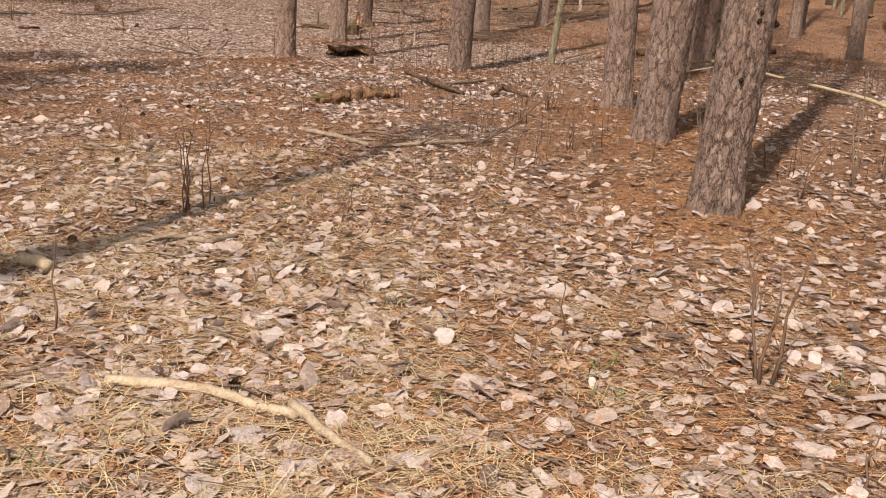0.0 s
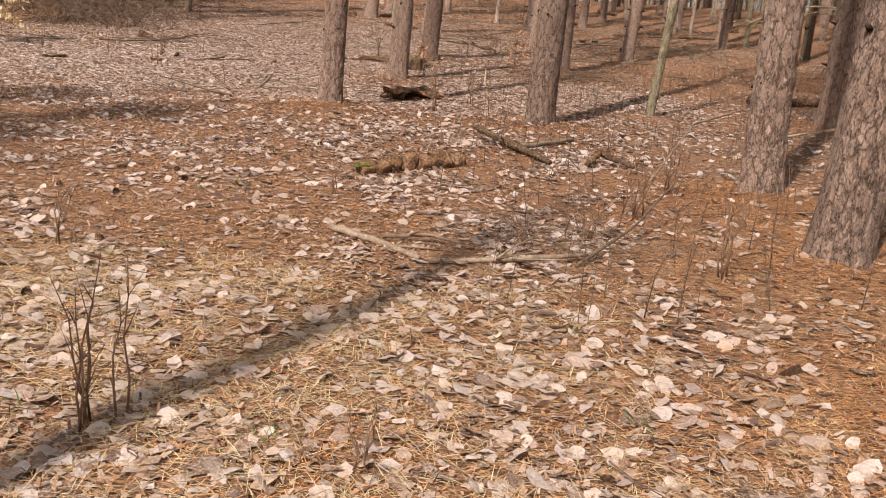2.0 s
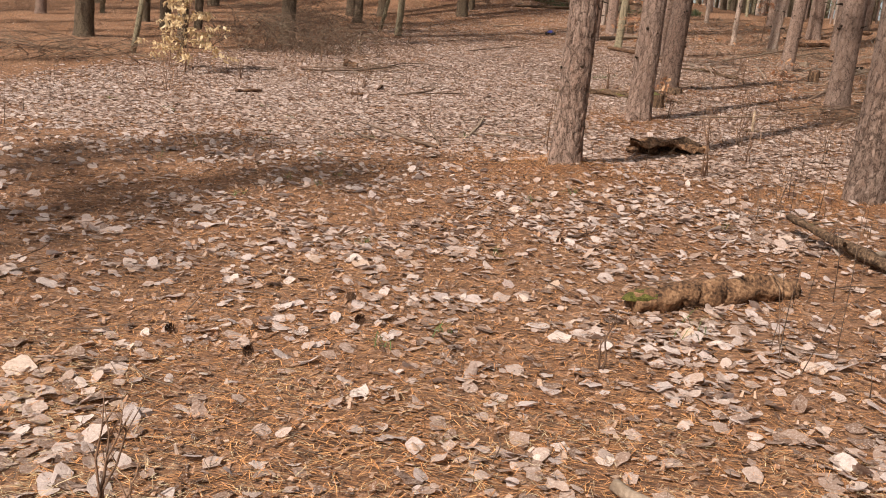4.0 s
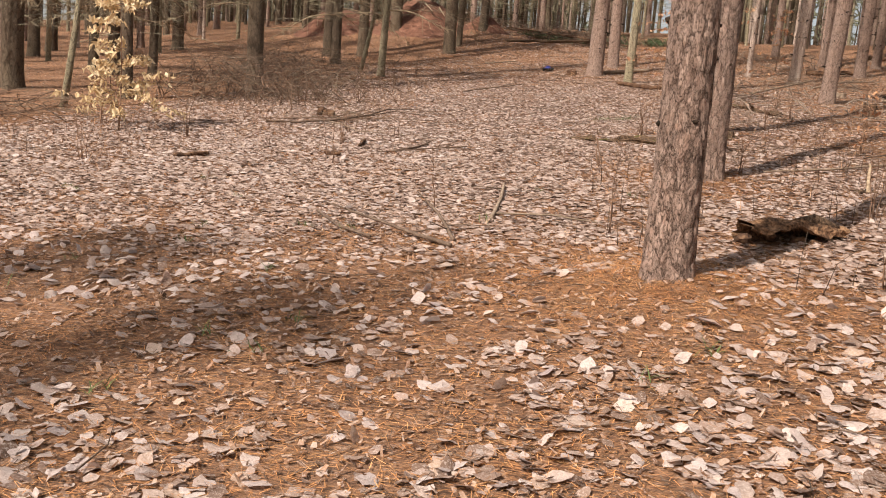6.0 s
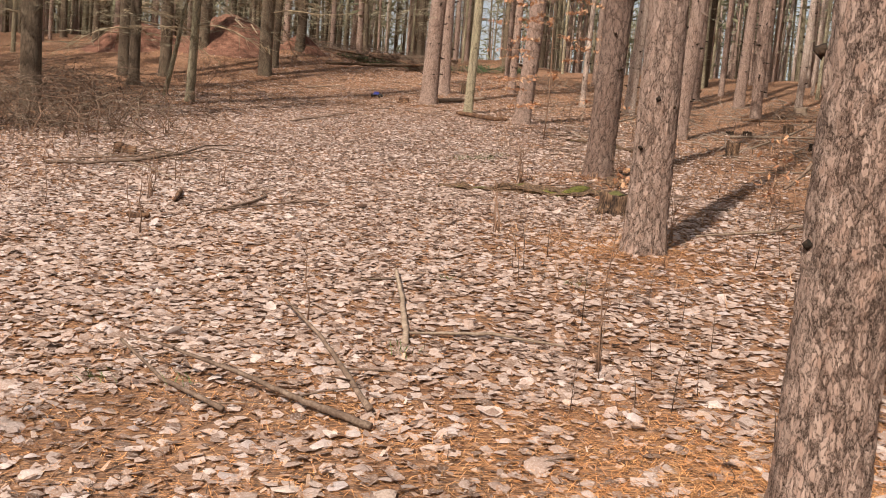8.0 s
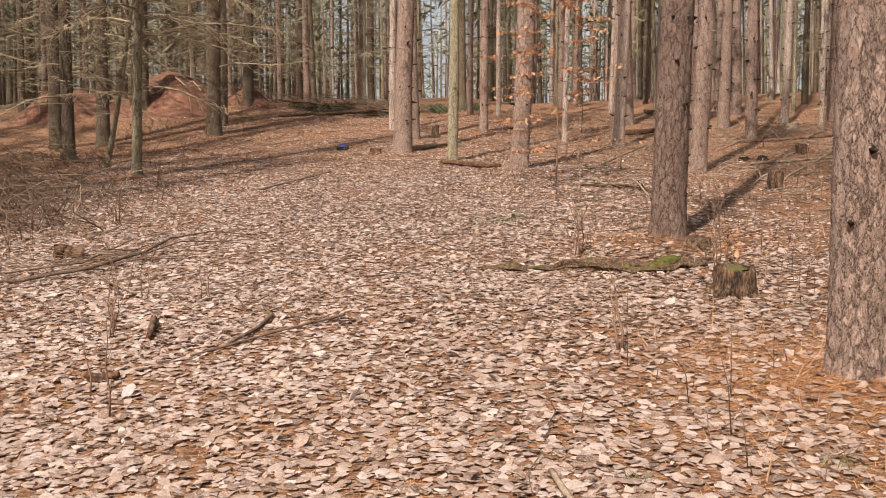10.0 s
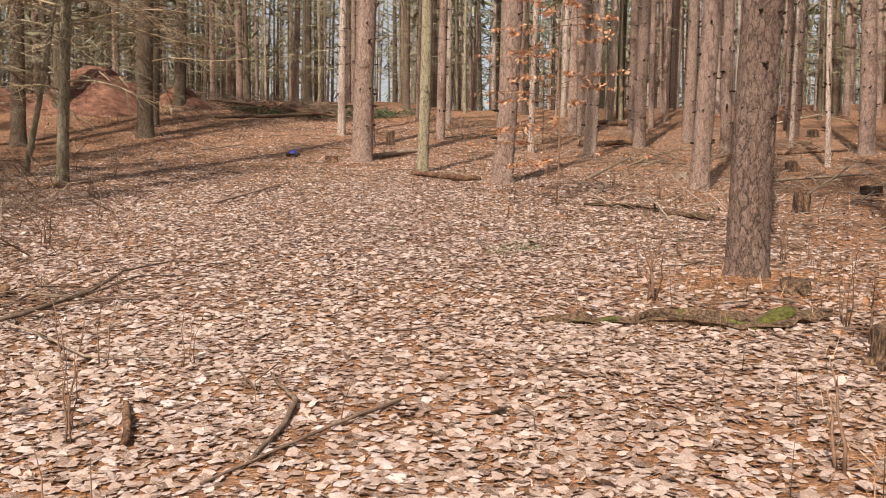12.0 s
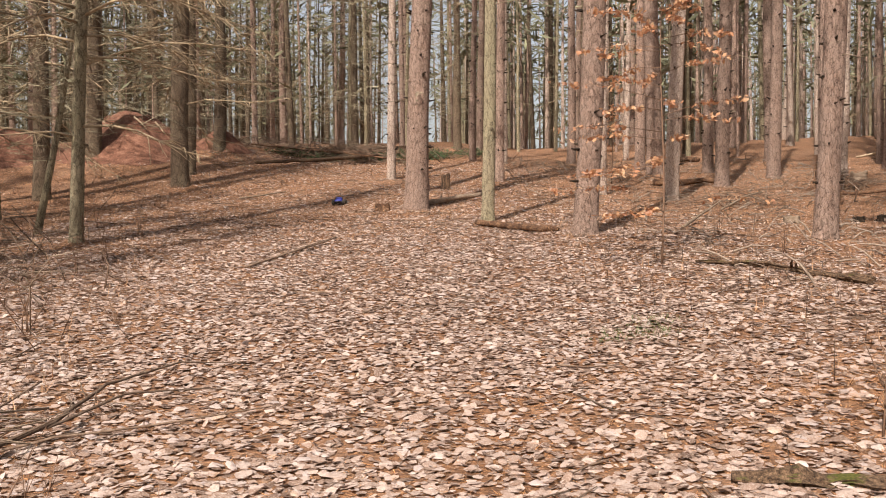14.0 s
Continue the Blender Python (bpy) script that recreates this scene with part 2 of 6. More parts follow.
def moss_log_material():
    m, t, b = material("mossy_rotten_wood", 0.95)
    w = coords(t)
    wood = ramp(t, noisy(t, coords(t, (1, 1, 1)), 38, 7, 0.78), [(0.38, (0.016, 0.010, 0.007)), (0.5, (0.085, 0.052, 0.031)), (0.66, (0.24, 0.155, 0.098))])
    moss = ramp(t, noisy(t, w, 70, 4), [(0.3, (0.03, 0.032, 0.007)), (0.7, (0.11, 0.105, 0.024))])
    g = t.nodes.new("ShaderNodeNewGeometry")
    s = t.nodes.new("ShaderNodeSeparateXYZ")
    t.links.new(g.outputs["Normal"], s.inputs[0])
    where = maths(t, "MULTIPLY", maths(t, "ADD", s.outputs[2], 0.1), maths(t, "SUBTRACT", maths(t, "MULTIPLY", noisy(t, w, 2.6, 5, 0.7), 5.5), 2.8))
    c = mixed(t, ramp(t, where, [(0.35, (0, 0, 0)), (0.70, (1, 1, 1))]), wood, moss)
    t.links.new(c, b.inputs["Base Color"])
    relief(t, b, maths(t, "ADD", noisy(t, w, 24, 5), noisy(t, w, 90, 3)), 0.9, 0.015)
    return m


MOSSY = moss_log_material()
EARTH = plain("red_brown_earth", [(0.34, (0.055, 0.026, 0.017)), (0.5, (0.16, 0.072, 0.046)), (0.66, (0.31, 0.165, 0.11))], 5.0, 0.95, 0.9, 0.05, vary=0.05)
FERN = plain("withered_stalk", [(0.3, (0.19, 0.098, 0.05)), (0.5, (0.32, 0.185, 0.105)), (0.7, (0.47, 0.31, 0.195))], 8, 0.8, 0.0, 0.001, vary=0.4)
MOSS = plain("green_moss", [(0.38, (0.022, 0.021, 0.006)), (0.5, (0.072, 0.069, 0.015)), (0.64, (0.155, 0.14, 0.035))], 30, 0.95, 0.9, 0.01, vary=0.2)
BOUGHWOOD = plain("bleached_bough", [(0.3, (0.15, 0.11, 0.065)), (0.5, (0.29, 0.22, 0.14)), (0.7, (0.46, 0.375, 0.26))], 9, 0.85, 0.3, 0.002, vary=0.25)
HAZE = plain("fine_dead_twigs", [(0.3, (0.13, 0.112, 0.07)), (0.5, (0.24, 0.21, 0.14)), (0.7, (0.40, 0.35, 0.25))], 2, 0.8, 0.0, 0.001, vary=0.4)
PINELEAF = plain("pine_foliage", [(0.3, (0.035, 0.055, 0.022)), (0.7, (0.085, 0.11, 0.05))], 3, 0.6, 0.0, 0.001, vary=0.4)
HEMLEAF = plain("hemlock_foliage", [(0.3, (0.085, 0.088, 0.05)), (0.7, (0.20, 0.195, 0.12))], 3, 0.6, 0.0, 0.001, vary=0.4)
BEECHLEAF = leaf_material("copper_beech_leaf", [(0.0, (0.30, 0.115, 0.045)), (0.4, (0.44, 0.19, 0.08)), (0.75, (0.52, 0.27, 0.12)), (1.0, (0.60, 0.40, 0.24))])
TANLEAF = leaf_material("tan_beech_leaf", [(0.0, (0.50, 0.34, 0.16)), (0.5, (0.70, 0.53, 0.29)), (1.0, (0.82, 0.68, 0.44))])


# ---- the lie of the land ----
def soft(v, w=2.0):
    return 0.5 * (v + np.sqrt(v * v + w * w))


BASES = []      # trees: x, y, radius


def slope(x, y):
    """The hill: it climbs away from the start to a crest, with a knoll on one side."""
    up = soft(y - 22.5) - soft(y - 62, 8.0)
    k = 1 - 0.10 * np.clip(x + 3, 0, 4)
    left = soft(-x - 6.5) - soft(-x - 20, 4.0)
    fade = 1 / (1 + np.exp(-np.clip((y - 17) / 2, -30, 30)))
    d = np.maximum(0.0, y - 64)
    z = 0.040 * np.clip(x, -60, 60) + 0.094 * np.clip(y, -60, 200) + 0.04 * up * k + 0.035 * (soft(y - 38, 3) - soft(y - 66, 5))
    z = z + 0.045 * left * fade - 0.02 - 0.2 * d * d / (d + 20) + 1.0 * np.exp(-((x + 14.5) ** 2 + (y - 47) ** 2) / 32)
    for bx, by, a, s in ((-2.1, 12.8, 0.10, 0.9), (-1.8, 22.2, 0.08, 1.0), (2.25, 8.0, 0.06, 1.3), (-0.2, 10.6, 0.05, 0.8)):
        z = z + a * np.exp(-((x - bx) ** 2 + (y - by) ** 2) / (2 * s * s))
    return z


def land(x, y):
    """Height of the ground, with humps, an old rut and needle heaps round the trunks."""
    x, y = np.asarray(x, float), np.asarray(y, float)
    z = slope(x, y)
    z = z + 0.012 * np.sin(2.1 * x + 0.7 * y) * np.sin(1.3 * y - 0.5 * x + 1) + 0.009 * np.sin(5.3 * x + 2.0 * np.sin(1.7 * y)) * np.sin(4.1 * y + 1.3 * x)
    z = z + 0.006 * np.sin(9.7 * x + 3 * y + 2 * np.sin(2.2 * y)) * np.sin(8.3 * y - 4 * x)
    off = (x + 1.06) * 0.906 - (y - 5.3) * 0.423       # across the rut
    along = (x + 1.06) * 0.423 + (y - 5.3) * 0.906
    z = z - 0.085 * np.exp(-((off - 0.07 * np.sin(along * 2.1)) / 0.16) ** 2) * np.exp(-(along / 1.75) ** 4) * (0.75 + 0.25 * np.sin(along * 5 + 1))
    for bx, by, br in BASES:
        near = (x - bx) ** 2 + (y - by) ** 2
        z = z + 0.05 * np.exp(-near / (2 * (br * 2.0) ** 2))
    return z


def lz(x, y):
    return float(land(x, y))


def trail(y):
    """Where the leafy track runs."""
    return np.interp(y, [-2, 3, 7, 11, 14, 17, 30, 40], [0.2, -0.3, -1.8, -3.5, -4.9, -5.4, -5.4, -6.4])


# ---- building of meshes ----
class Geo:
    """Gathers tubes and sheets into one mesh."""

    def __init__(self):
        self.v, self.f = [], []

    def tube(self, points, radii, sides=6, close=True):
        pts = [Vector(p) for p in points]
        start, ref = len(self.v), Vector((0.31, 0.17, 0.93))
        for k, p in enumerate(pts):
            d = (pts[min(k + 1, len(pts) - 1)] - pts[max(k - 1, 0)]).normalized()
            a = d.cross(ref if abs(d.dot(ref)) < 0.95 else Vector((1, 0, 0))).normalized()
            b = d.cross(a)
            for s in range(sides):
                q = 2 * math.pi * s / sides
                self.v.append(p + (a * math.cos(q) + b * math.sin(q)) * radii[k])
        for k in range(len(pts) - 1):
            for s in range(sides):
                i, j = start + k * sides + s, start + k * sides + (s + 1) % sides
                self.f.append((i, j, j + sides, i + sides))
        if close:
            self.f.append(tuple(start + s for s in reversed(range(sides))))
            self.f.append(tuple(start + (len(pts) - 1) * sides + s for s in range(sides)))
        return self

    def face(self, *corners):
        start = len(self.v)
        self.v.extend(corners)
        self.f.append(tuple(range(start, start + len(corners))))
        return self

    def mesh(self, name, mat, smooth=True):
        me = bpy.data.meshes.new(name)
        me.from_pydata([tuple(p) for p in self.v], [], self.f)
        me.materials.append(mat)
        if smooth:
            me.shade_smooth()
        me.update()
        return me


def sheet(name, verts, faces, mat, smooth=False):
    """A mesh from arrays; faces is an array with a row of corners for each."""
    me = bpy.data.meshes.new(name)
    n, k = faces.shape
    me.vertices.add(len(verts))
    me.vertices.foreach_set("co", np.ascontiguousarray(verts, dtype=np.float32).ravel())
    me.loops.add(n * k)
    me.loops.foreach_set("vertex_index", np.ascontiguousarray(faces, dtype=np.int32).ravel())
    me.polygons.add(n)
    me.polygons.foreach_set("loop_start", np.arange(0, n * k, k, dtype=np.int32))
    me.polygons.foreach_set("loop_total", np.full(n, k, dtype=np.int32))
    me.update(calc_edges=True)
    me.materials.append(mat)
    if smooth:
        me.shade_smooth()
    return me


def part(name, me, parent, label=""):
    ob = new(name, me)
    ob.parent = parent
    return tagged(ob, label)


def thing(name, x, y, label, category, group="", dz=0.0):
    """An Empty at a thing's base."""
    ob = new(name)
    ob.empty_display_size = 0.1
    ob.location = (x, y, lz(x, y) + dz)
    return tagged(ob, label, category, group)


rnd = random.Random(11)
rng = np.random.default_rng(5)


# ---- trees ----
def trunk_mesh(r, height, mat, fine, seed, flare=0.42, plain_sides=18):
    """A tapered stem with a root flare and plated bark."""
    sides = 76 if fine else plain_sides
    if fine:
        zs = list(np.arange(-0.2, 4.2, 0.031)) + list(np.linspace(4.3, height, 14))
    else:
        zs = [-0.2, 0, 0.05, 0.12, 0.22, 0.4, 0.7, 1.2, 2, 3, 4.5, 6.5, 9, 12, height]
    lobes = [rnd.uniform(0, 6.28) for _ in range(3)]
    bend = [rnd.uniform(-1, 1) * 0.03 for _ in range(4)]
    verts, faces = [], []
    for z in zs:
        base = r * (1 - 0.72 * (max(z, 0) / height) ** 1.15)
        root = flare * math.exp(-max(z + 0.02, 0) / 0.16)
        cx = bend[0] * math.sin(z * 0.8) + bend[2] * math.sin(z * 0.33)
        cy = bend[1] * math.sin(z * 0.7 + 1) - bend[1] * math.sin(1) + bend[3] * math.sin(z * 0.4)
        for s in range(sides):
            a = 2 * math.pi * s / sides
            k = 1 + root * (0.55 + 0.3 * math.cos(3 * a + lobes[0]) + 0.25 * math.cos(5 * a + lobes[1])) + 0.025 * math.cos(2 * a + lobes[2] + z)
            rad = base * k
            if fine and z < 4.25:
                q = Vector((math.cos(a) * r, math.sin(a) * r, z * 0.34 + seed)) * 20
                ridge = min(1.0, abs(noise.noise(q) + 0.35 * noise.noise(q * 2.1)) * 4.5)
                rad += 0.014 * ridge - 0.010 + 0.005 * noise.noise(q * 3.1) + 0.004 * noise.noise(q * 0.3)
            elif z < 5:
                rad *= 1 + 0.05 * noise.noise(Vector((math.cos(a) * 4, math.sin(a) * 4, z * 3 + seed)))
            verts.append((cx + math.cos(a) * rad, cy + math.sin(a) * rad, z))
    n = len(zs)
    i = np.arange(n - 1)[:, None] * sides + np.arange(sides)[None]
    j = np.arange(n - 1)[:, None] * sides + (np.arange(sides)[None] + 1) % sides
    faces = np.stack([i, j, j + sides, i + sides], -1).reshape(-1, 4)
    return sheet("trunk", np.array(verts), faces, mat, True)


def clump(g, p, size, count, droop=0.0):
    for _ in range(count):
        d = Vector((rnd.gauss(0, 1), rnd.gauss(0, 1), rnd.gauss(0, 0.6) - droop)).normalized()
        s = d.cross(Vector((rnd.gauss(0, 1), rnd.gauss(0, 1), rnd.gauss(0, 1)))).normalized() * size * 0.075
        q = p + Vector((rnd.gauss(0, 1), rnd.gauss(0, 1), rnd.gauss(0, 1))) * size * 0.25
        g.face(q - s * 0.3, q + d * size * 0.6 - s, q + d * size, q + d * size * 0.6 + s)


def crown_meshes(low, high, reach, mat, droop, dense):
    """Limbs in whorls and their clumps of needles, from height low to high."""
    limbs, leaves = Geo(), Geo()
    z = low
    while z < high:
        span = reach * (1 - 0.75 * (z - low) / (high - low)) * (0.6 + 0.4 * min(1, (z - low) / 1.5 + 0.4))
        for k in range(rnd.choice((3, 4, 4, 5))):
            a = rnd.uniform(0, 6.28)
            length = span * rnd.uniform(0.6, 1.1)
            rise = rnd.uniform(-0.1, 0.35) - droop
            pts = [Vector((0, 0, z))]
            for q in (0.35, 0.7, 1.0):
                pts.append(Vector((math.cos(a) * length * q, math.sin(a) * length * q, z + rise * length * q * (1.3 - q * 0.5) + rnd.uniform(-0.05, 0.05))))
            limbs.tube([pts[0], pts[2], pts[3]], (0.035, 0.014, 0.004), 3, False)
            for q in np.linspace(0.35, 1.0, dense):
                f = min(2.999, q * 3)
                i = int(f)
                p = pts[i].lerp(pts[i + 1], f - i) + Vector((rnd.uniform(-1, 1), rnd.uniform(-1, 1), rnd.uniform(-0.4, 0.4))) * 0.22
                clump(leaves, p, rnd.uniform(0.34, 0.58), 4, droop)
        z += rnd.uniform(0.7, 1.05)
    return limbs.mesh("limb_frame", DEADWOOD), leaves.mesh("crown", mat, False)


CROWNS = {
    "pine": [crown_meshes(9.5, 16.8, 2.0, PINELEAF, 0.0, 3) for _ in range(3)],
    "thick": [crown_meshes(8.8, 17.0, 2.7, PINELEAF, 0.0, 7)],
    "hemlock": [crown_meshes(7.4, 15.5, 2.1, HEMLEAF, 0.18, 2) for _ in range(2)],
}


def dead_branch_mesh(length, twigs, thick, droop):
    """A bare bough that leaves the stem along +x, with side twigs."""
    g = Geo()
    n, pts = 6, []
    wob = [rnd.uniform(-1, 1) for _ in range(4)]
    for k in range(n):
        q = k / (n - 1)
        pts.append(Vector((q * length, 0.10 * length * (wob[0] * q * q + 0.3 * wob[1] * math.sin(5 * q)), length * (0.10 * wob[2] * q - droop * q * q + 0.03 * math.sin(6 * q + wob[3])))))
    g.tube(pts, [thick * (1 - 0.85 * k / (n - 1)) for k in range(n)], 5)
    for _ in range(twigs):
        q = rnd.uniform(0.2, 0.95)
        f = q * (n - 1)
        i = min(int(f), n - 2)
        p = pts[i].lerp(pts[i + 1], f - i)
        side = rnd.choice((-1, 1))
        d = Vector((rnd.uniform(0.3, 0.9), side * rnd.uniform(0.3, 0.9), rnd.uniform(-0.5, 0.25))).normalized()
        s = length * rnd.uniform(0.12, 0.4) * (1.15 - q)
        mid = p + d * s * 0.5 + Vector((0, 0, rnd.uniform(-0.06, 0.03) * length))
        g.tube([p, mid, p + d * s + Vector((0, 0, -0.08 * length * droop * 4))], (thick * 0.4, thick * 0.28, thick * 0.1), 3, False)
        if rnd.random() < 0.6:
            e = Vector((d.x, d.y + side * 0.7, d.z - 0.2)).normalized()
            g.tube([mid, mid + e * s * 0.5], (thick * 0.22, thick * 0.08), 3, False)
    return g.mesh("dead_branch", BOUGHWOOD if thick > 0.015 else DEADWOOD)


SHORT = [dead_branch_mesh(rnd.uniform(0.25, 0.6), 1, 0.011, 0.05) for _ in range(4)]
BOUGHS = [dead_branch_mesh(rnd.uniform(1.3, 3.0), 18, rnd.uniform(0.018, 0.027), rnd.uniform(0.08, 0.26)) for _ in range(7)]


def stub_mesh(r):
    g = Geo()
    g.tube([(0, 0, 0), (r * 2.2, 0, 0.2 * r), (r * 3.4, 0.2 * r, 0.5 * r)], (r * 1.35, r, r * 0.8), 7)
    return g.mesh("branch_stub", BARK["dark"])


def haze_mesh(low, high, boughs):
    """The thin dead spray of a shaded hemlock: very fine twigs along drooping boughs."""
    g = Geo()
    up = Vector((0, 0, 1))
    for _ in range(boughs):
        z, a = rnd.uniform(low, high), rnd.uniform(0, 6.28)
        length = rnd.uniform(0.8, 2.7) * (1.1 - 0.4 * (z - low) / (high - low))
        d = Vector((math.cos(a), math.sin(a), rnd.uniform(-0.1, 0.22)))
        sag = rnd.uniform(0.10, 0.30)
        o = Vector((0, 0, z))
        s = d.cross(up).normalized() * 0.009 + up * rnd.uniform(-0.006, 0.006)
        mid, tip = o + d * length * 0.55 - up * sag * length * 0.3, o + d * length - up * sag * length
        g.face(o - s, o + s, mid + s * 0.7, mid - s * 0.7)
        g.face(mid - s * 0.7, mid + s * 0.7, tip)
        for _ in range(13):
            q = rnd.uniform(0.2, 1.0)
            p = o + d * length * q - up * sag * length * q * q
            e = (d + Vector((rnd.gauss(0, 0.6), rnd.gauss(0, 0.6), rnd.gauss(-0.3, 0.3)))).normalized() * rnd.uniform(0.15, 0.65) * (1.2 - 0.6 * q)
            w = e.cross(Vector((rnd.gauss(0, 1), rnd.gauss(0, 1), rnd.gauss(0, 1)))).normalized() * 0.0055
            g.face(p - w, p + w, p + e)
    return g.mesh("twig_spray", HAZE, False)


SPRAYS = [haze_mesh(1.3, 9.0, 95) for _ in range(4)]
THIN_SPRAYS = [haze_mesh(2.2, 9.0, 34) for _ in range(3)]
BIG_BOUGHS = [dead_branch_mesh(rnd.uniform(2.6, 3.4), 34, rnd.uniform(0.022, 0.028), rnd.uniform(0.12, 0.30)) for _ in range(4)]


def knot_mesh(r, height, longest=0.13):
    """Rings of short dark stubs where whorls of branches have died off."""
    g = Geo()
    z = 0.9
    while z < 9:
        w = r * (1 - 0.72 * (z / height) ** 1.15) * 0.95
        for _ in range(rnd.choice((2, 3, 3, 4))):
            a, s, q = rnd.uniform(0, 6.28), rnd.uniform(0.3, 1.0) * longest, z + rnd.uniform(-0.05, 0.05)
            c, d = Vector((math.cos(a), math.sin(a), 0)), Vector((math.cos(a + 0.2), math.sin(a + 0.2), rnd.uniform(-0.1, 0.35)))
            g.tube([c * w + Vector((0, 0, q)), c * w + d * s + Vector((0, 0, q))], (rnd.uniform(0.018, 0.030), rnd.uniform(0.007, 0.014)), 4)
        z += rnd.uniform(0.35, 0.62)
    return g.mesh("dead_whorl", BLACKROT)


STUBS = [stub_mesh(0.013), stub_mesh(0.017), stub_mesh(0.010)]


def place_child(name, me, parent, local):
    ob = part(name, me, parent)
    ob.matrix_local = local
    return ob


LABELS = {
    "pine": "straight red pine with plated grey-brown bark among fallen needles",
    "shadowed": "straight pine with reddish-brown plated bark darkened for shade beside mossy wood",
    "dark": "dark-barked hemlock with bare lower boughs on the forest floor",
    "pale": "slender pine with flaking bark paled as if sunlit, standing on needles",
    "mossy": "slim forest tree with greenish lichen on its bark",
}


def pine(x, y, r, lean_x, lean_y, kind="pine", fine=False, bare=None, thick=False, snag=0.0):
    """A forest tree: stem, stubs of lost branches, some dead boughs, and limbs with a crown."""
    height = snag or 13 + r * 18 + rnd.uniform(-1, 1.5)
    BASES.append((x, y, r))
    tree = thing("hemlock_tree" if kind == "dark" else "pine_tree", x, y, "tall dead pine stem without a crown" if snag else LABELS[kind], "tree", "trees of the wood", -0.06)
    tilt = Matrix(((1, 0, lean_x), (0, 1, lean_y), (-lean_x, -lean_y, 1))).to_quaternion()
    tree.rotation_mode = "QUATERNION"
    tree.rotation_quaternion = tilt
    part("trunk", trunk_mesh(r, height, BARK[kind], fine, rnd.uniform(0, 90)), tree)
    limbs, crown = rnd.choice(CROWNS["thick" if thick else "hemlock" if kind == "dark" else "pine"])
    s = height / 17.0
    turn = Matrix.LocRotScale((0, 0, 0), Euler((0, 0, rnd.uniform(0, 6.28))), (s, s, s))
    if not snag:
        tagged(place_child("limb_frame", limbs, tree, turn), kind="stuff")
        tagged(place_child("crown", crown, tree, turn), kind="stuff")
    if kind == "dark" or bare:
        tagged(place_child("twig_spray", rnd.choice(SPRAYS), tree, pose(0, 0, 0, 0, 0, rnd.uniform(0, 360))), kind="stuff")
    elif not fine and y > 25 and x < -5:
        tagged(place_child("twig_spray", rnd.choice(THIN_SPRAYS), tree, pose(0, 0, 0, 0, 0, rnd.uniform(0, 360))), kind="stuff")
    if kind in ("pine", "pale", "shadowed"):
        tagged(place_child("dead_whorl", knot_mesh(r, height, 0.05 if fine else 0.13), tree, Matrix.Identity(4)), kind="stuff")
    for _ in range(3 if fine else 4):
        z, a = rnd.uniform(0.9, 4.0), rnd.uniform(0, 6.28)
        w = r * (1 - 0.05 * z) * 0.93
        place_child("branch_stub", rnd.choice(STUBS), tree, pose(math.cos(a) * w, math.sin(a) * w, z, 0, 0, math.degrees(a)))
    if bare is None:
        bare = 0 if fine else (18 if kind == "dark" else 6)
    for _ in range(bare):
        z, a = (rnd.uniform(1.6, 7.0) if bare > 8 else rnd.uniform(2.2, 7.5)), rnd.uniform(0, 6.28)
        w = r * (1 - 0.05 * z) * 0.8
        stock = BOUGHS if kind == "dark" or (kind == "mossy" and bare > 6) or (x < -3 and rnd.random() < 0.25 and z > 4) else SHORT
        place_child("dead_branch", rnd.choice(stock), tree, pose(math.cos(a) * w, math.sin(a) * w, z, 0, rnd.uniform(-12, 15), math.degrees(a)))
    return tree


def sapling_trunk(x, y, r, lean_x, lean_y, top=6.0):
    """A thin leaning stem with a few bare twigs."""
    tree = thing("leaning_sapling", x, y, "thin leaning sapling with smooth grey bark and bare twigs", "tree", "trees of the wood", -0.06)
    g = Geo()
    pts = [Vector((lean_x * z + 0.03 * math.sin(z), lean_y * z, z)) for z in np.linspace(-0.1, top, 9)]
    g.tube(pts, [r * (1 - 0.09 * k) for k in range(9)], 10)
    part("trunk", g.mesh("trunk", BARK["mossy"]), tree)
    for _ in range(5):
        z, a = rnd.uniform(2.0, top - 0.4), rnd.uniform(0, 360)
        place_child("dead_branch", rnd.choice(SHORT), tree, pose(lean_x * z, lean_y * z, z, 0, -20, a))


pine(2.05, 4.95, 0.159, 0.045, -0.015, fine=True, thick=True)
pine(2.19, 7.34, 0.191, 0.027, -0.009, fine=True, thick=True)
pine(2.23, 9.27, 0.159, -0.010, 0.003, fine=True, thick=True)
pine(4.67, 14.52, 0.229, -0.009, 0.003)
pine(7.26, 21.36, 0.215, -0.014, 0.004, "dark")
pine(0.51, 12.86, 0.172, -0.012, 0.001, fine=True)
pine(-2.11, 12.87, 0.136, -0.016, 0.001, fine=True)
pine(-1.86, 17.64, 0.170, -0.007, 0.002, fine=True)
pine(-1.73, 22.31, 0.186, 0.033, -0.012, "shadowed", fine=True)
pine(1.23, 21.58, 0.203, -0.020, 0.009)
pine(3.16, 25.53, 0.168, 0.052, -0.008)
pine(8.07, 36.36, 0.215, -0.016, 0.004)
pine(2.12, 14.49, 0.061, 0.069, -0.015, "mossy")
pine(9.02, 18.17, 0.161, -0.022, 0.010)
pine(-12.23, 26.86, 0.194, -0.003, -0.002, "dark", bare=12)
pine(-14.71, 36.81, 0.186, -0.001, -0.000, "dark")
pine(-13.21, 34.01, 0.151, 0.002, 0.001, "dark", bare=12)
pine(-13.63, 37.38, 0.181, 0.000, 0.000, "dark")
sapling_trunk(-11.61, 32.09, 0.066, 0.161, 0.065)
lichened = pine(-10.55, 30.99, 0.105, 0.024, 0.009, "mossy", bare=14)
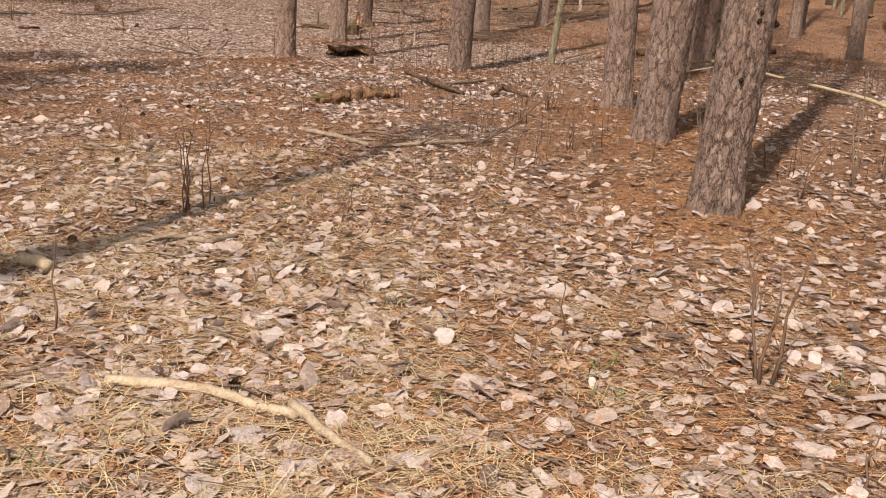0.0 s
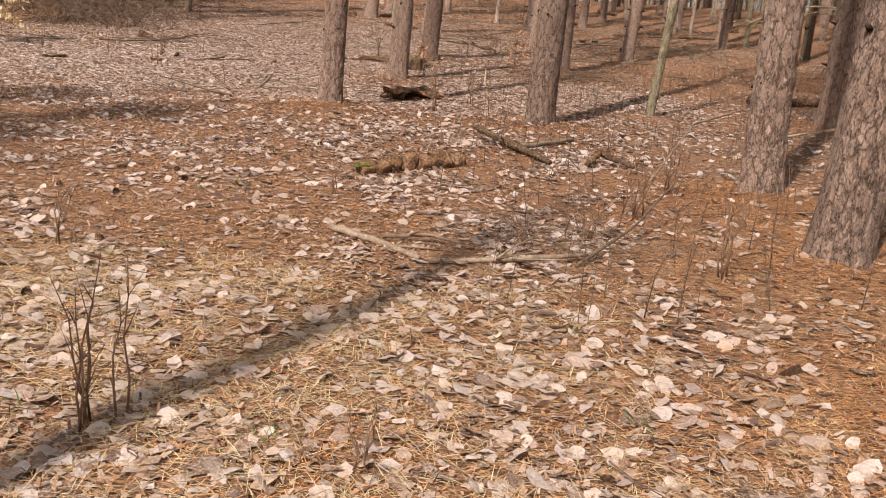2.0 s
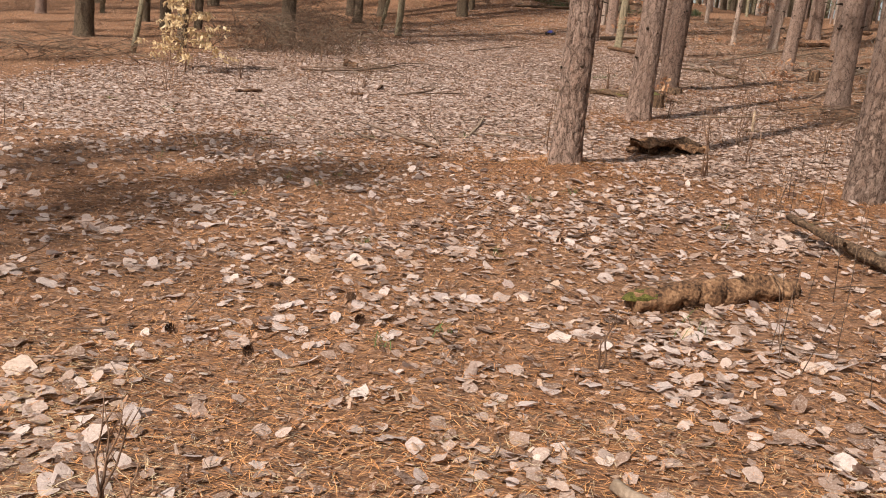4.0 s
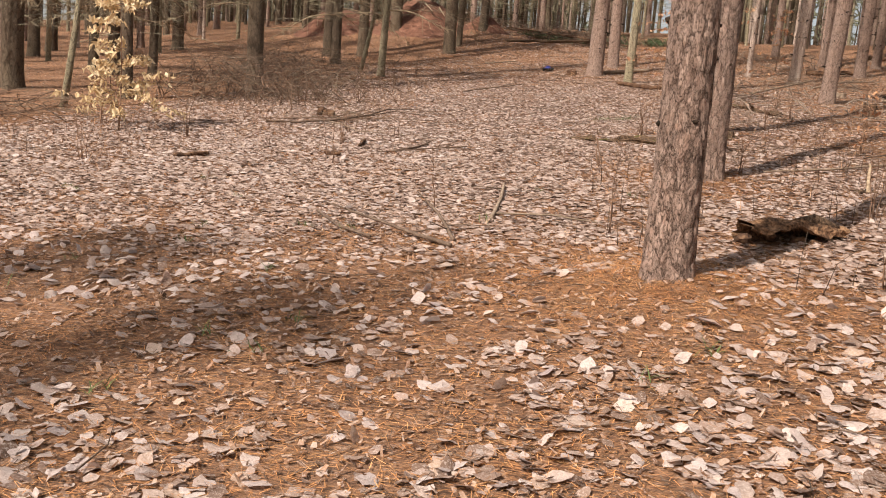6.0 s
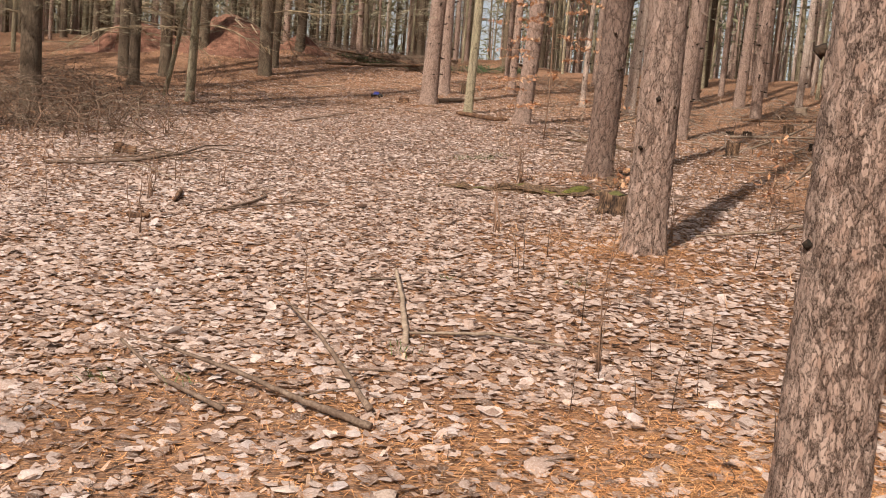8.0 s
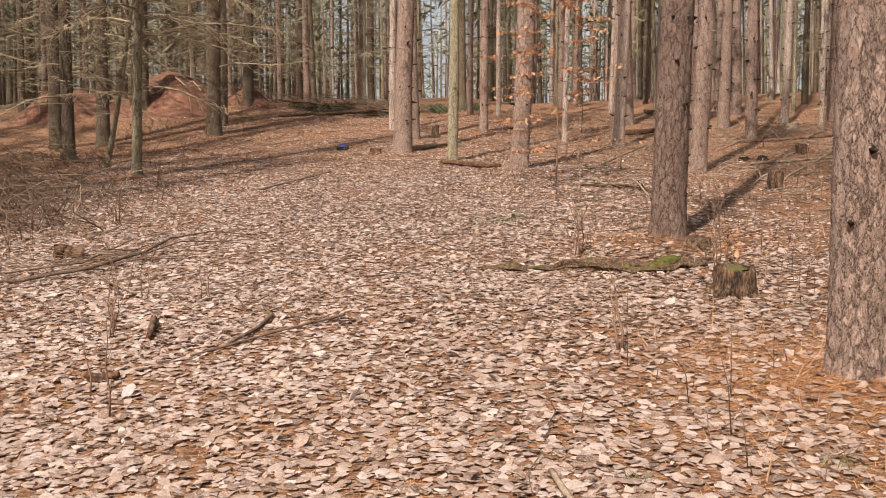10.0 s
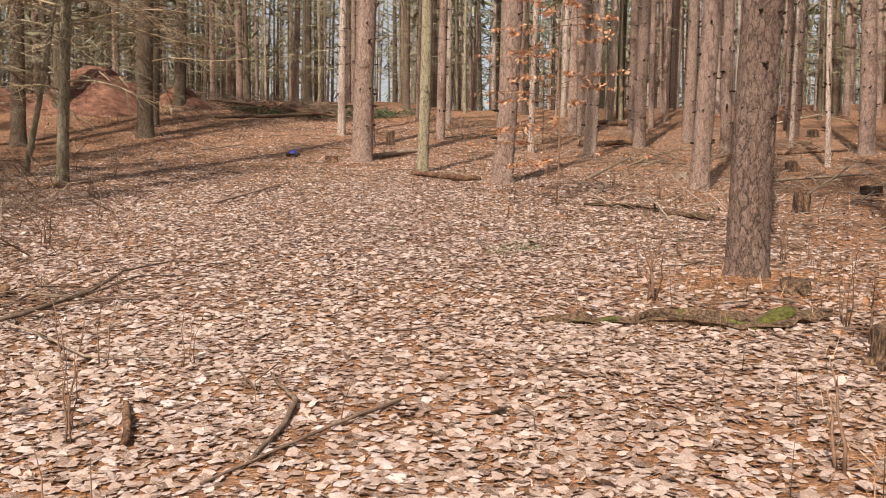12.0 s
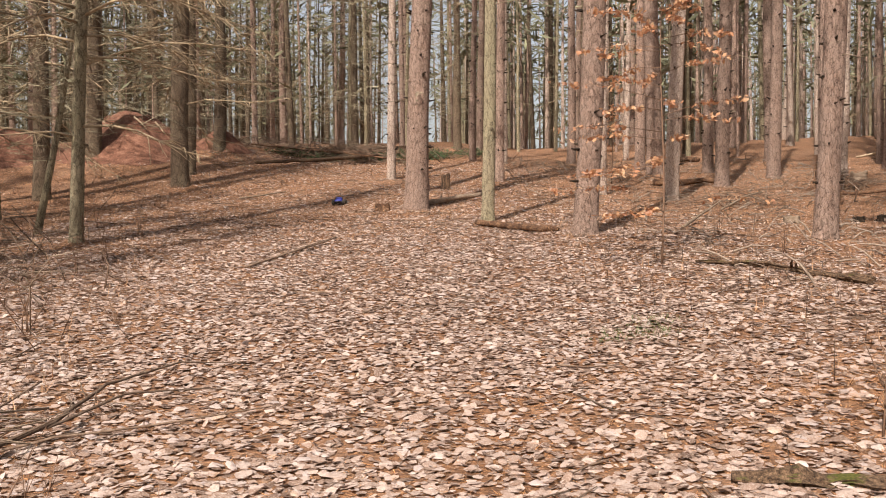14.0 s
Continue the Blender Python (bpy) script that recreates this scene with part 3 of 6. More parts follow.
for bz, bt, bp, bk in ((2.9, 10, -14, 0), (3.3, 35, -6, 1), (3.6, -25, -10, 2), (4.0, 15, -4, 3), (3.2, 165, -8, 1), (3.7, 190, -12, 3), (4.3, -8, -8, 0), (4.6, 200, -5, 2)):
    place_child("dead_branch", BIG_BOUGHS[bk], lichened, pose(0.08 * math.cos(radians(bt)), 0.08 * math.sin(radians(bt)), bz, 0, bp, bt))
pine(-14.38, 42.93, 0.245, 0.012, 0.004, "dark", bare=12)
pine(-11.13, 39.84, 0.231, 0.007, 0.002, "dark", bare=12)
pine(-11.27, 41.65, 0.117, 0.014, 0.003, "dark")
pine(-11.26, 45.44, 0.190, 0.015, 0.003, "dark")
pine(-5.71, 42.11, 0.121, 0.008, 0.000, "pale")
pine(-5.13, 35.27, 0.245, 0.023, -0.000)
pine(-4.93, 38.91, 0.189, -0.015, -0.001)
pine(-3.91, 32.71, 0.116, 0.016, -0.002, "mossy")
pine(-2.71, 41.17, 0.133, 0.009, -0.001)
pine(-1.70, 48.22, 0.101, 0.003, -0.000, "pale")
pine(-2.84, 48.29, 0.121, 0.009, -0.001)
pine(-2.58, 30.70, 0.198, 0.038, -0.008)
pine(1.20, 50.66, 0.175, 0.005, -0.001)
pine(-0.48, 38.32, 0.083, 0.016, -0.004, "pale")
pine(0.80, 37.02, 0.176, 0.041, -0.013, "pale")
pine(3.09, 39.89, 0.187, 0.014, -0.005)
pine(5.30, 41.73, 0.187, 0.021, -0.009)
pine(0.86, 29.83, 0.176, 0.042, -0.021)
pine(7.40, 41.83, 0.129, 0.014, -0.006, "pale")
pine(7.90, 47.91, 0.199, -0.013, 0.004)
pine(2.74, 44.73, 0.268, -0.025, 0.005)
pine(-15.74, 22.98, 0.232, 0.012, 0.011, "dark")
pine(-22.41, 31.35, 0.185, 0.012, 0.011, "dark")
pine(-24.25, 34.33, 0.196, 0.015, 0.012, "dark")
pine(-17.51, 27.86, 0.132, 0.002, 0.001, "dark")
pine(-16.12, 26.86, 0.161, -0.004, -0.003, "dark")
pine(-12.82, 22.75, 0.122, -0.002, -0.001, "dark", bare=6)
pine(-15.30, 27.25, 0.111, 0.005, 0.003, "dark")
pine(-20.48, 36.43, 0.212, -0.013, -0.008, "dark")
sapling_trunk(-12.94, 21.08, 0.069, 0.091, 0.073)

# unseen trees behind and beside the start; shade of the first few falls on the first steps
pine(-4.02, -1.1, 0.25, 0.0, 0.0, bare=0, snag=10.2)
pine(-10.6, -1.7, 0.19, 0.0, 0.0, bare=0, thick=True)
pine(-11.9, 0.0, 0.2, 0.0, 0.0, bare=0, thick=True)
pine(-15.0, -3.5, 0.2, 0.0, 0.0)
# thick crowns added out of view on the right to hold back sky light
pine(4.5, -6.5, 0.2, 0.0, 0.0, thick=True)
pine(4.0, -1.2, 0.2, 0.0, 0.0, bare=0, thick=True)
pine(6.2, 1.4, 0.19, 0.0, 0.0, bare=0, thick=True)
pine(7.4, -2.6, 0.2, 0.0, 0.0, bare=0, thick=True)
pine(5.9, 4.6, 0.18, 0.0, 0.0, bare=0, thick=True)
pine(1.2, -9.5, 0.2, 0.0, 0.0)
pine(-19.5, 6.0, 0.2, 0.0, 0.0)
pine(9.5, 3.0, 0.2, 0.0, 0.0)
pine(8.6, 9.5, 0.19, 0.0, 0.0)


def wood_beyond():
    """The stand that closes the view all round; its trees share a few stems and crowns."""
    kinds = []
    for k in range(9):
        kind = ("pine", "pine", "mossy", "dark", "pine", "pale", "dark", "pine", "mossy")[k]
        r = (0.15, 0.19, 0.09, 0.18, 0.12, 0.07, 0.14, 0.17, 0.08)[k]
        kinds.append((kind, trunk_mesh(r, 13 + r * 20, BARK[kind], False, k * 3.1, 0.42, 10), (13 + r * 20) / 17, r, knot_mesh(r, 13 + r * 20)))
    taken = [(b[0], b[1]) for b in BASES]
    tries = 0
    made = 0
    while made < 215 and tries < 40000:
        tries += 1
        x, y = rnd.uniform(-34, 32), rnd.uniform(-16, 68)
        side = x - float(trail(y))
        open_left = -10.5 if y < 20 else (-8.5 if y < 30 else -6 - max(0, (y - 30)) * 0.05)
        if y < 44 and open_left - 4 < side < (10 if y < 40 else 6):
            continue
        if 44 <= y < 50 and -6 < side < 6 and rnd.random() < 0.75:
            continue
        if -20 < x < -9 and y < 50 and y > 20:
            continue
        if y < 20 and rnd.random() < (0.88 if -22 < x < -7 and y > -6 else 0.55):
            continue
        if any((x - a) ** 2 + (y - b) ** 2 < 1.6 ** 2 for a, b in taken):
            continue
        # the gap in the canopy through which the sun reaches the leafy track
        if y < 18 and any((14 < y + 0.9 * d < 31 or -2 < y + 0.9 * d < 8) and abs(x + 0.43 * d - float(trail(y + 0.9 * d))) < 3.6 for d in (9, 11, 13, 15, 17)):
            continue
        taken.append((x, y))
        made += 1
        kind, stem, s, r, knots = rnd.choice(kinds)
        tree = thing("hemlock_tree" if kind == "dark" else "pine_tree", x, y, LABELS[kind], "tree", "trees of the wood", -0.06)
        tree.rotation_euler = (rnd.gauss(0, 0.012), rnd.gauss(0, 0.012), rnd.uniform(0, 6.28))
        part("trunk", stem, tree)
        limbs, crown = rnd.choice(CROWNS["hemlock" if kind == "dark" else "pine"])
        turn = Matrix.LocRotScale((0, 0, 0), Euler((0, 0, rnd.uniform(0, 6.28))), (s, s, s))
        tagged(place_child("limb_frame", limbs, tree, turn), kind="stuff")
        tagged(place_child("crown", crown, tree, turn), kind="stuff")
        if y > 18:
            dense = kind in ("dark", "mossy") or x < -7
            if dense or x < -3 or rnd.random() < 0.2:
                tagged(place_child("twig_spray", rnd.choice(SPRAYS if dense and x < 0 else THIN_SPRAYS), tree, pose(0, 0, 0, 0, 0, rnd.uniform(0, 360))), kind="stuff")
            if kind in ("pine", "pale"):
                tagged(place_child("dead_whorl", knots, tree, Matrix.Identity(4)), kind="stuff")
        for _ in range((4 if kind == "dark" else 2) if y > 18 else 0):
            z, a = rnd.uniform(1.5, 8), rnd.uniform(0, 6.28)
            place_child("dead_branch", rnd.choice(BOUGHS if kind == "dark" or (x < -3 and rnd.random() < 0.3) else SHORT), tree, pose(math.cos(a) * r * 0.8, math.sin(a) * r * 0.8, z, 0, rnd.uniform(-12, 15), math.degrees(a)))


def far_stand():
    """The trees past those, too many to count: thin stems with bare twigs and dark tufts, out of reach of a close look."""
    groups = {k: (Geo(), BARK[k]) for k in ("pine", "pale", "dark", "mossy")}
    leaf, twig = Geo(), Geo()
    made = 0
    while made < 1650:
        x, y = rnd.uniform(-62, 58), (rnd.uniform(14, 112) if made < 1300 else rnd.uniform(62, 115))
        if y < 62 and abs(x + 4) < 30 + 0 * y:
            if not (y > 50 and (x < -10 or x > 2)):
                continue
        if -13 < x < -1 and rnd.random() < 0.45:
            continue
        made += 1
        k = rnd.choice(("pine", "dark", "dark", "mossy") if x < -3 else ("pine", "pine", "pale", "dark", "mossy"))
        r, h = rnd.uniform(0.05, 0.15), rnd.uniform(12, 17)
        z = float(slope(x, y)) - 0.1
        lx, ly = rnd.gauss(0, 0.02), rnd.gauss(0, 0.02)
        groups[k][0].tube([(x, y, z), (x + lx * 2, y + ly * 2, z + 2), (x + lx * 7, y + ly * 7, z + 7), (x + lx * h, y + ly * h, z + h)], (r * 1.15, r, r * 0.75, r * 0.2), 7, False)
        for _ in range(80 if x < -2 else 22):
            q, a, s = rnd.uniform(0.9, 11), rnd.uniform(0, 6.28), rnd.uniform(0.4, 2.2)
            p = Vector((x + lx * q, y + ly * q, z + q))
            e = p + Vector((math.cos(a) * s, math.sin(a) * s, rnd.uniform(-0.35, 0.2) * s))
            w = Vector((-math.sin(a), math.cos(a), rnd.uniform(-1.5, 1.5))).normalized() * 0.016
            twig.face(p - w, p + w, e)
        low = 2.5 if k == "dark" else 5.5
        for _ in range(16):
            q = rnd.uniform(low, h)
            a, s = rnd.uniform(0, 6.28), 2.2 * (1 - 0.8 * (q - low) / (h - low)) * rnd.uniform(0.3, 1)
            clump(leaf, Vector((x + lx * q + math.cos(a) * s, y + ly * q + math.sin(a) * s, z + q)), 1.0, 3, 0.2)
    for k, (g, mat) in groups.items():
        tagged(new("far_stems", g.mesh("far_stems", mat)), "close stand of distant tree stems on the crest", "far woods", kind="stuff")
    tagged(new("far_twigs", twig.mesh("far_twigs", HAZE, False)), "bare grey twigs of the distant trees", "far woods", kind="stuff")
    tagged(new("far_foliage", leaf.mesh("far_foliage", HEMLEAF, False)), "dull green needles of the distant trees", "far woods", kind="stuff")


wood_beyond()
far_stand()


# ---- ground ----
def ground_sheet():
    def lines(lo, hi, step, far):
        inner = list(np.arange(lo, hi + step / 2, step))
        out, d, p = [], step, hi
        while p < far:
            d *= 1.16
            p += d
            out.append(p)
        low, d, p = [], step, lo
        while p > -far:
            d *= 1.16
            p -= d
            low.append(p)
        return np.array(low[::-1] + inner + out)
    xs, ys = lines(-12, 7, 0.135, 420), lines(-1, 34, 0.135, 420)
    gx, gy = np.meshgrid(xs, ys)
    gz = np.zeros_like(gx)
    gz = land(gx, gy)
    gz -= 0.004
    n, k = gx.shape
    i = np.arange(n - 1)[:, None] * k + np.arange(k - 1)[None]
    faces = np.stack([i, i + 1, i + k + 1, i + k], -1).reshape(-1, 4)
    me = sheet("ground", np.stack([gx, gy, gz], -1).reshape(-1, 3), faces, GROUND, True)
    return tagged(new("ground", me), "sloping forest floor of rust-coloured pine needles and soil", "ground", kind="structure")


ground = ground_sheet()


def earth_mound(x, y, high, wide, label):
    """A spoil heap of reddish earth, rough and uneven, sunk a little into the slope."""
    n, k = 44, 24
    v = []
    for i in range(k + 1):
        q = i / k
        for s in range(n):
            a = 2 * math.pi * s / n
            w = wide * 2.1 * q * (1 + 0.14 * math.sin(2 * a + x) + 0.08 * math.sin(5 * a))
            px, py = x + math.cos(a) * w, y + math.sin(a) * w
            bump = noise.noise(Vector((px * 1.3, py * 1.3, 3))) * 0.15 + noise.noise(Vector((px * 4, py * 4, 1))) * 0.16
            v.append((px, py, lz(px, py) - 0.06 + high * (math.exp(-(q * 1.5) ** 2.6) - 0.02) * (1 + 0.7 * bump)))
    i = np.arange(k)[:, None] * n + np.arange(n)[None]
    j = np.arange(k)[:, None] * n + (np.arange(n)[None] + 1) % n
    me = sheet("earth_mound", np.array(v), np.stack([i, j, j + n, i + n], -1).reshape(-1, 4), EARTH, True)
    return tagged(new("earth_mound", me), label, "mound", "spoil heaps")


earth_mound(-13.9, 44.8, 1.12, 1.12, "rounded heap of reddish earth under hemlocks")
earth_mound(-17.4, 43.6, 0.95, 0.85, "lower heap of reddish earth beside a larger one")
earth_mound(-11.3, 46.0, 0.65, 0.45, "small heap of reddish earth behind a hemlock")


# ---- fallen leaves ----
def leaf_shape(seed, width, curl, cup, ripple, n=11, crumple=False):
    """A dry leaf about one unit long: a ragged pointed oval, curled along and across."""
    r = random.Random(seed)
    v = [(0.02 * r.uniform(-1, 1), 0.02, 0.0)]
    for k in range(n):
        a = 2 * math.pi * k / n
        w = 0.5 * (1 + r.uniform(-0.12, 0.10))
        if r.random() < 0.09:
            w *= 0.72
        x, y = math.sin(a) * w * width, math.cos(a) * w * (1.18 if k == 0 else 1.0)
        z = 0.42 * curl * (y * y - 0.05) + 0.75 * cup * x * x + 0.10 * cup * abs(x) + ripple * math.sin(a * 3 + seed) * 0.5 + r.uniform(-0.03, 0.03)
        v.append((x, y, z))
    f = [(0, 1 + k, 1 + (k + 1) % n) for k in range(n)]
    if crumple:
        # a second ring half way in, pushed up and down
        for k in range(n):
            x, y, z = v[1 + k]
            v.append((x * 0.55, y * 0.55, z * 0.35 + r.uniform(-0.075, 0.075)))
        f = []
        for k in range(n):
            o, p, i, j = 1 + k, 1 + (k + 1) % n, 1 + n + k, 1 + n + (k + 1) % n
            f += [(0, i, j), (i, o, p), (i, p, j)]
    return np.array(v), np.array(f)[:, ::-1]


SHAPES = [leaf_shape(*a) for a in (
    (1, 0.86, 0.35, 0.2, 0.05), (2, 0.95, -0.25, 0.15, 0.07), (3, 0.78, 0.5, 0.5, 0.05), (4, 1.0, 0.2, -0.25, 0.08), (5, 0.82, -0.45, 0.4, 0.06),
    (6, 0.92, 0.6, 0.1, 0.06), (7, 0.72, 0.25, 0.8, 0.05), (8, 0.98, 0.1, 0.08, 0.05), (9, 0.66, 0.9, 0.3, 0.08), (10, 0.9, 0.15, 0.25, 0.10))]


def domed_leaf(seed, n):
    """A matted leaf: an uneven low dome whose ragged rim rests on what lies below; drawn hollow side up."""
    r = random.Random(seed)
    high, wide = r.uniform(0.09, 0.24), r.uniform(0.74, 1.0)
    v = [(r.uniform(-0.16, 0.16), r.uniform(-0.16, 0.16), 0.0)]
    for k in range(n):
        a = 2 * math.pi * (k + r.uniform(-0.28, 0.28)) / n
        w = 0.5 * r.uniform(0.80, 1.14)
        v.append((math.sin(a) * w * wide, math.cos(a) * w, high + r.uniform(-0.06, 0.05)))
    return np.array(v), np.array([(0, 1 + k, 1 + (k + 1) % n) for k in range(n)])[:, ::-1]


PLAIN_SHAPES = [domed_leaf(a, 8) for a in range(21, 31)]
FAR_SHAPES = [domed_leaf(a, 6) for a in range(41, 51)]
NEAR_SHAPES = [leaf_shape(a, 0.70 + 0.035 * (a % 8), 0.16 * (a % 6) + 0.1, 0.14 * (a % 5), 0.08, 12, True) for a in range(61, 71)]


def turns(yaw, tilt, roll):
    """Rotation matrices for arrays of angles."""
    cy, sy, ct, st, cr, sr = np.cos(yaw), np.sin(yaw), np.cos(tilt), np.sin(tilt), np.cos(roll), np.sin(roll)
    o, z = np.ones_like(yaw), np.zeros_like(yaw)
    a = np.stack([cy, -sy, z, sy, cy, z, z, z, o], -1).reshape(-1, 3, 3)
    b = np.stack([o, z, z, z, ct, -st, z, st, ct], -1).reshape(-1, 3, 3)
    c = np.stack([cr, z, sr, z, o, z, -sr, z, cr], -1).reshape(-1, 3, 3)
    return a @ b @ c


def cluster(x, y, scale, seed):
    """Patchiness between 0 and 1."""
    p = seed
    a = np.sin(x * scale + 1.3 * np.sin(y * scale * 0.7 + p)) * np.sin(y * scale * 1.1 + 1.7 * np.sin(x * scale * 0.6 + 2 * p))
    b = np.sin(x * scale * 2.7 + p * 3 + np.sin(y * scale * 2)) * np.sin(y * scale * 2.3 - p)
    return np.clip(0.5 + 0.42 * a + 0.25 * b, 0, 1)


def leaf_density(x, y):
    """How thickly the leaves lie: on the track, thinner on the needles beside it and round the trunks."""
    side = x - trail(y)
    d = np.where(side < 0, np.exp(-(np.maximum(0, -side - 4.5) / 2.5) ** 2), np.exp(-(np.maximum(0, side - (3.2 + 9.5 / (1 + np.exp((y - 16.5) / 1.2)))) / 2.2) ** 2))
    d = 0.10 + 0.9 * d
    d *= 1 / (1 + np.exp((y - 30.5 - 1.5 * np.sin(x)) / 2.4)) * 0.70 + 0.30
    patch = cluster(x, y, 1.25, 0.4)
    drift = np.clip((cluster(x, y, 2.3, 0.9) - 0.34) / 0.34, 0, 1)      # leaves blown together, bare needles between
    early = 1 / (1 + np.exp((y - 14.5) / 0.9))
    start = 1 / (1 + np.exp((y - 5.4) / 0.5))
    bare = 0.62 * np.exp(-((y - 8.4) / 1.1) ** 2) / (1 + np.exp((x + 1.7) / 0.4)) + 0.62 * np.exp(-((y - 11.7) / 1.9) ** 4) / (1 + np.exp((x + 3.1) / 0.5))
    mid = (0.13 + 0.62 * drift) * (1 - bare)
    d *= (1 - early) * (0.50 + 0.50 * patch) + early * (start * (0.40 + 0.60 * patch) + (1 - start) * mid)
    for bx, by, br in BASES[:20]:
        near = (x - bx) ** 2 + (y - by) ** 2
        d *= 1 - 0.86 * np.exp(-near / (2 * (0.42 + br * 1.8) ** 2))
    return np.clip(d, 0, 1)


def scatter_leaves():
    total = 460 * 16 * 36
    x = rng.uniform(-13, 10.0, int(total * 1.46))
    y = rng.uniform(-3.5, 47, len(x))
    keep = rng.uniform(0, 1, len(x)) < leaf_density(x, y) * np.where(np.abs(x - trail(y)) > 5.5, 0.55, 1.0) * np.where(y > 22, 0.8, 1.0) * np.clip((y + 3.5) / 2.5, 0, 1) * np.clip((10 - x) / 2, 0, 1) * np.clip((x + 13) / 2, 0, 1)
    x, y = x[keep], y[keep]
    n = len(x)
    size = np.clip(rng.gamma(9.0, 0.0071, n), 0.024, 0.125)
    size = np.where(y > 13, size * 0.94, size * np.where(y < 6, 1.02, 1.0))
    stand = np.abs(rng.normal(0, 1, n))
    press = np.where(y > 13, 0.30, 0.85)       # matted flat further up the track
    tilt, roll = rng.normal(0, 0.29, n) * press, rng.normal(0, 0.27, n) * press
    kind = rng.integers(0, len(SHAPES), n)
    kind = np.where(y > 24, kind + 20, np.where(y > 12, kind + 10, np.where((y < 4.6) & (np.abs(x + 0.3) < 3.2), kind + 30, kind)))
    # most leaves have settled with the hollow side down
    hollow = np.array([sv[1:, 2].mean() > 0 for sv, _ in SHAPES + PLAIN_SHAPES + FAR_SHAPES + NEAR_SHAPES])[kind]
    flip = rng.uniform(0, 1, n) < np.where(y > 13, np.where(hollow, 0.96, 0.03), np.where(hollow, 0.86, 0.12))
    roll = np.where(flip, roll + np.pi, roll)
    up = np.where(rng.uniform(0, 1, n) < np.where(y > 13, 0.012, 0.035), rng.uniform(0.4, 1.0, n) * np.sign(rng.normal(0, 1, n)), 0)
    rot = turns(rng.uniform(0, 2 * np.pi, n), tilt + up, roll)
    lift = rng.uniform(0.002, 0.007, n)
    z = land(x, y)
    browned = rng.uniform(0, 1, n) < 0.12 + 0.42 * (1 - cluster(x, y, 0.9, 1.7)) + np.where(y > 13, 0.20 + 0.33 * np.clip((x - trail(y) + 0.5) / 2.5, 0, 1), 0) * np.interp(y, [22, 27], [1, 0.35])
    litter = {False: [[], [], 0], True: [[], [], 0]}
    # the leaves that lie nearest to the middle of the track's start are pieces of their own
    own = np.zeros(n, bool)
    order = np.argsort((x + 0.6) ** 2 + (y - 2.9) ** 2)
    own[order[:300]] = True
    meshes = {}
    for k, (sv, sf) in enumerate(SHAPES + PLAIN_SHAPES + FAR_SHAPES + NEAR_SHAPES):
        meshes[k] = sheet("leaf", sv, sf, LEAF, True)
        for old, heap in litter.items():
            pick = np.where((kind == k) & ~own & (browned == old))[0]
            p = np.einsum("nij,vj->nvi", rot[pick], sv) * size[pick][:, None, None]
            low = p[:, :, 2].min(1)
            p[:, :, 0] += x[pick][:, None]
            p[:, :, 1] += y[pick][:, None]
            p[:, :, 2] += (z[pick] - low * np.where(k in range(10, 30), 0.80, 0.42) + lift[pick] * (0.3 if k in range(10, 30) else 1.0))[:, None]
            heap[0].append(p.reshape(-1, 3))
            heap[1].append((sf[None] + (np.arange(len(pick)) * len(sv))[:, None, None] + heap[2]).reshape(-1, 3))
            heap[2] += len(pick) * len(sv)
    for old, label in ((False, "pale tan and greyish dry leaves strewn over the needles"), (True, "browned older leaves lying among paler ones")):
        tagged(new("leaf_litter", sheet("leaf_litter", np.concatenate(litter[old][0]), np.concatenate(litter[old][1]), WORN if old else LEAF, True)), label, "fallen leaves", kind="stuff")
    for i in np.where(own)[0]:
        m = Matrix(rot[i].tolist()).to_4x4()
        low = ((SHAPES + PLAIN_SHAPES + FAR_SHAPES + NEAR_SHAPES)[kind[i]][0] @ rot[i].T)[:, 2].min() * size[i]
        ob = new("leaf", meshes[kind[i]])
        ob.parent = ground
        ob.matrix_local = Matrix.Translation((x[i], y[i], z[i] - low * 0.42 + lift[i])) @ m @ Matrix.Scale(size[i], 4)


def blades(name, x, y, length, width, yaw, tilt, mat, label, category, lift=0.004, arch=0.0, slim=False):
    """Thin strips, one for each place: needles and straws; bent in the middle where arch is not 0."""
    n = len(x)
    d = np.stack([np.cos(yaw) * np.cos(tilt), np.sin(yaw) * np.cos(tilt), np.sin(tilt)], -1) * length[:, None]
    s = np.stack([-np.sin(yaw), np.cos(yaw), np.zeros(n)], -1) * width[:, None] * 0.5
    o = np.stack([x, y, land(x, y) + lift], -1)
    if arch:
        mid = o + d * 0.5 + np.array([0, 0, 1.0]) * (length * arch)[:, None]
        v = np.stack([o - s, o + s, mid - s, mid + s, o + d - s * 0.4, o + d + s * 0.4], 1).reshape(-1, 3)
        b = np.arange(n)[:, None] * 6
        f = np.concatenate([b + np.array([0, 1, 3, 2]), b + np.array([2, 3, 5, 4])])
    elif slim:
        v = np.stack([o - s, o + s, o + d], 1).reshape(-1, 3)
        f = np.arange(n)[:, None] * 3 + np.arange(3)
    else:
        v = np.stack([o - s, o + s, o + d + s * 0.6, o + d - s * 0.6], 1).reshape(-1, 3)
        f = np.arange(n)[:, None] * 4 + np.arange(4)
    return tagged(new(name, sheet(name, v, f, mat)), label, category, kind="stuff")


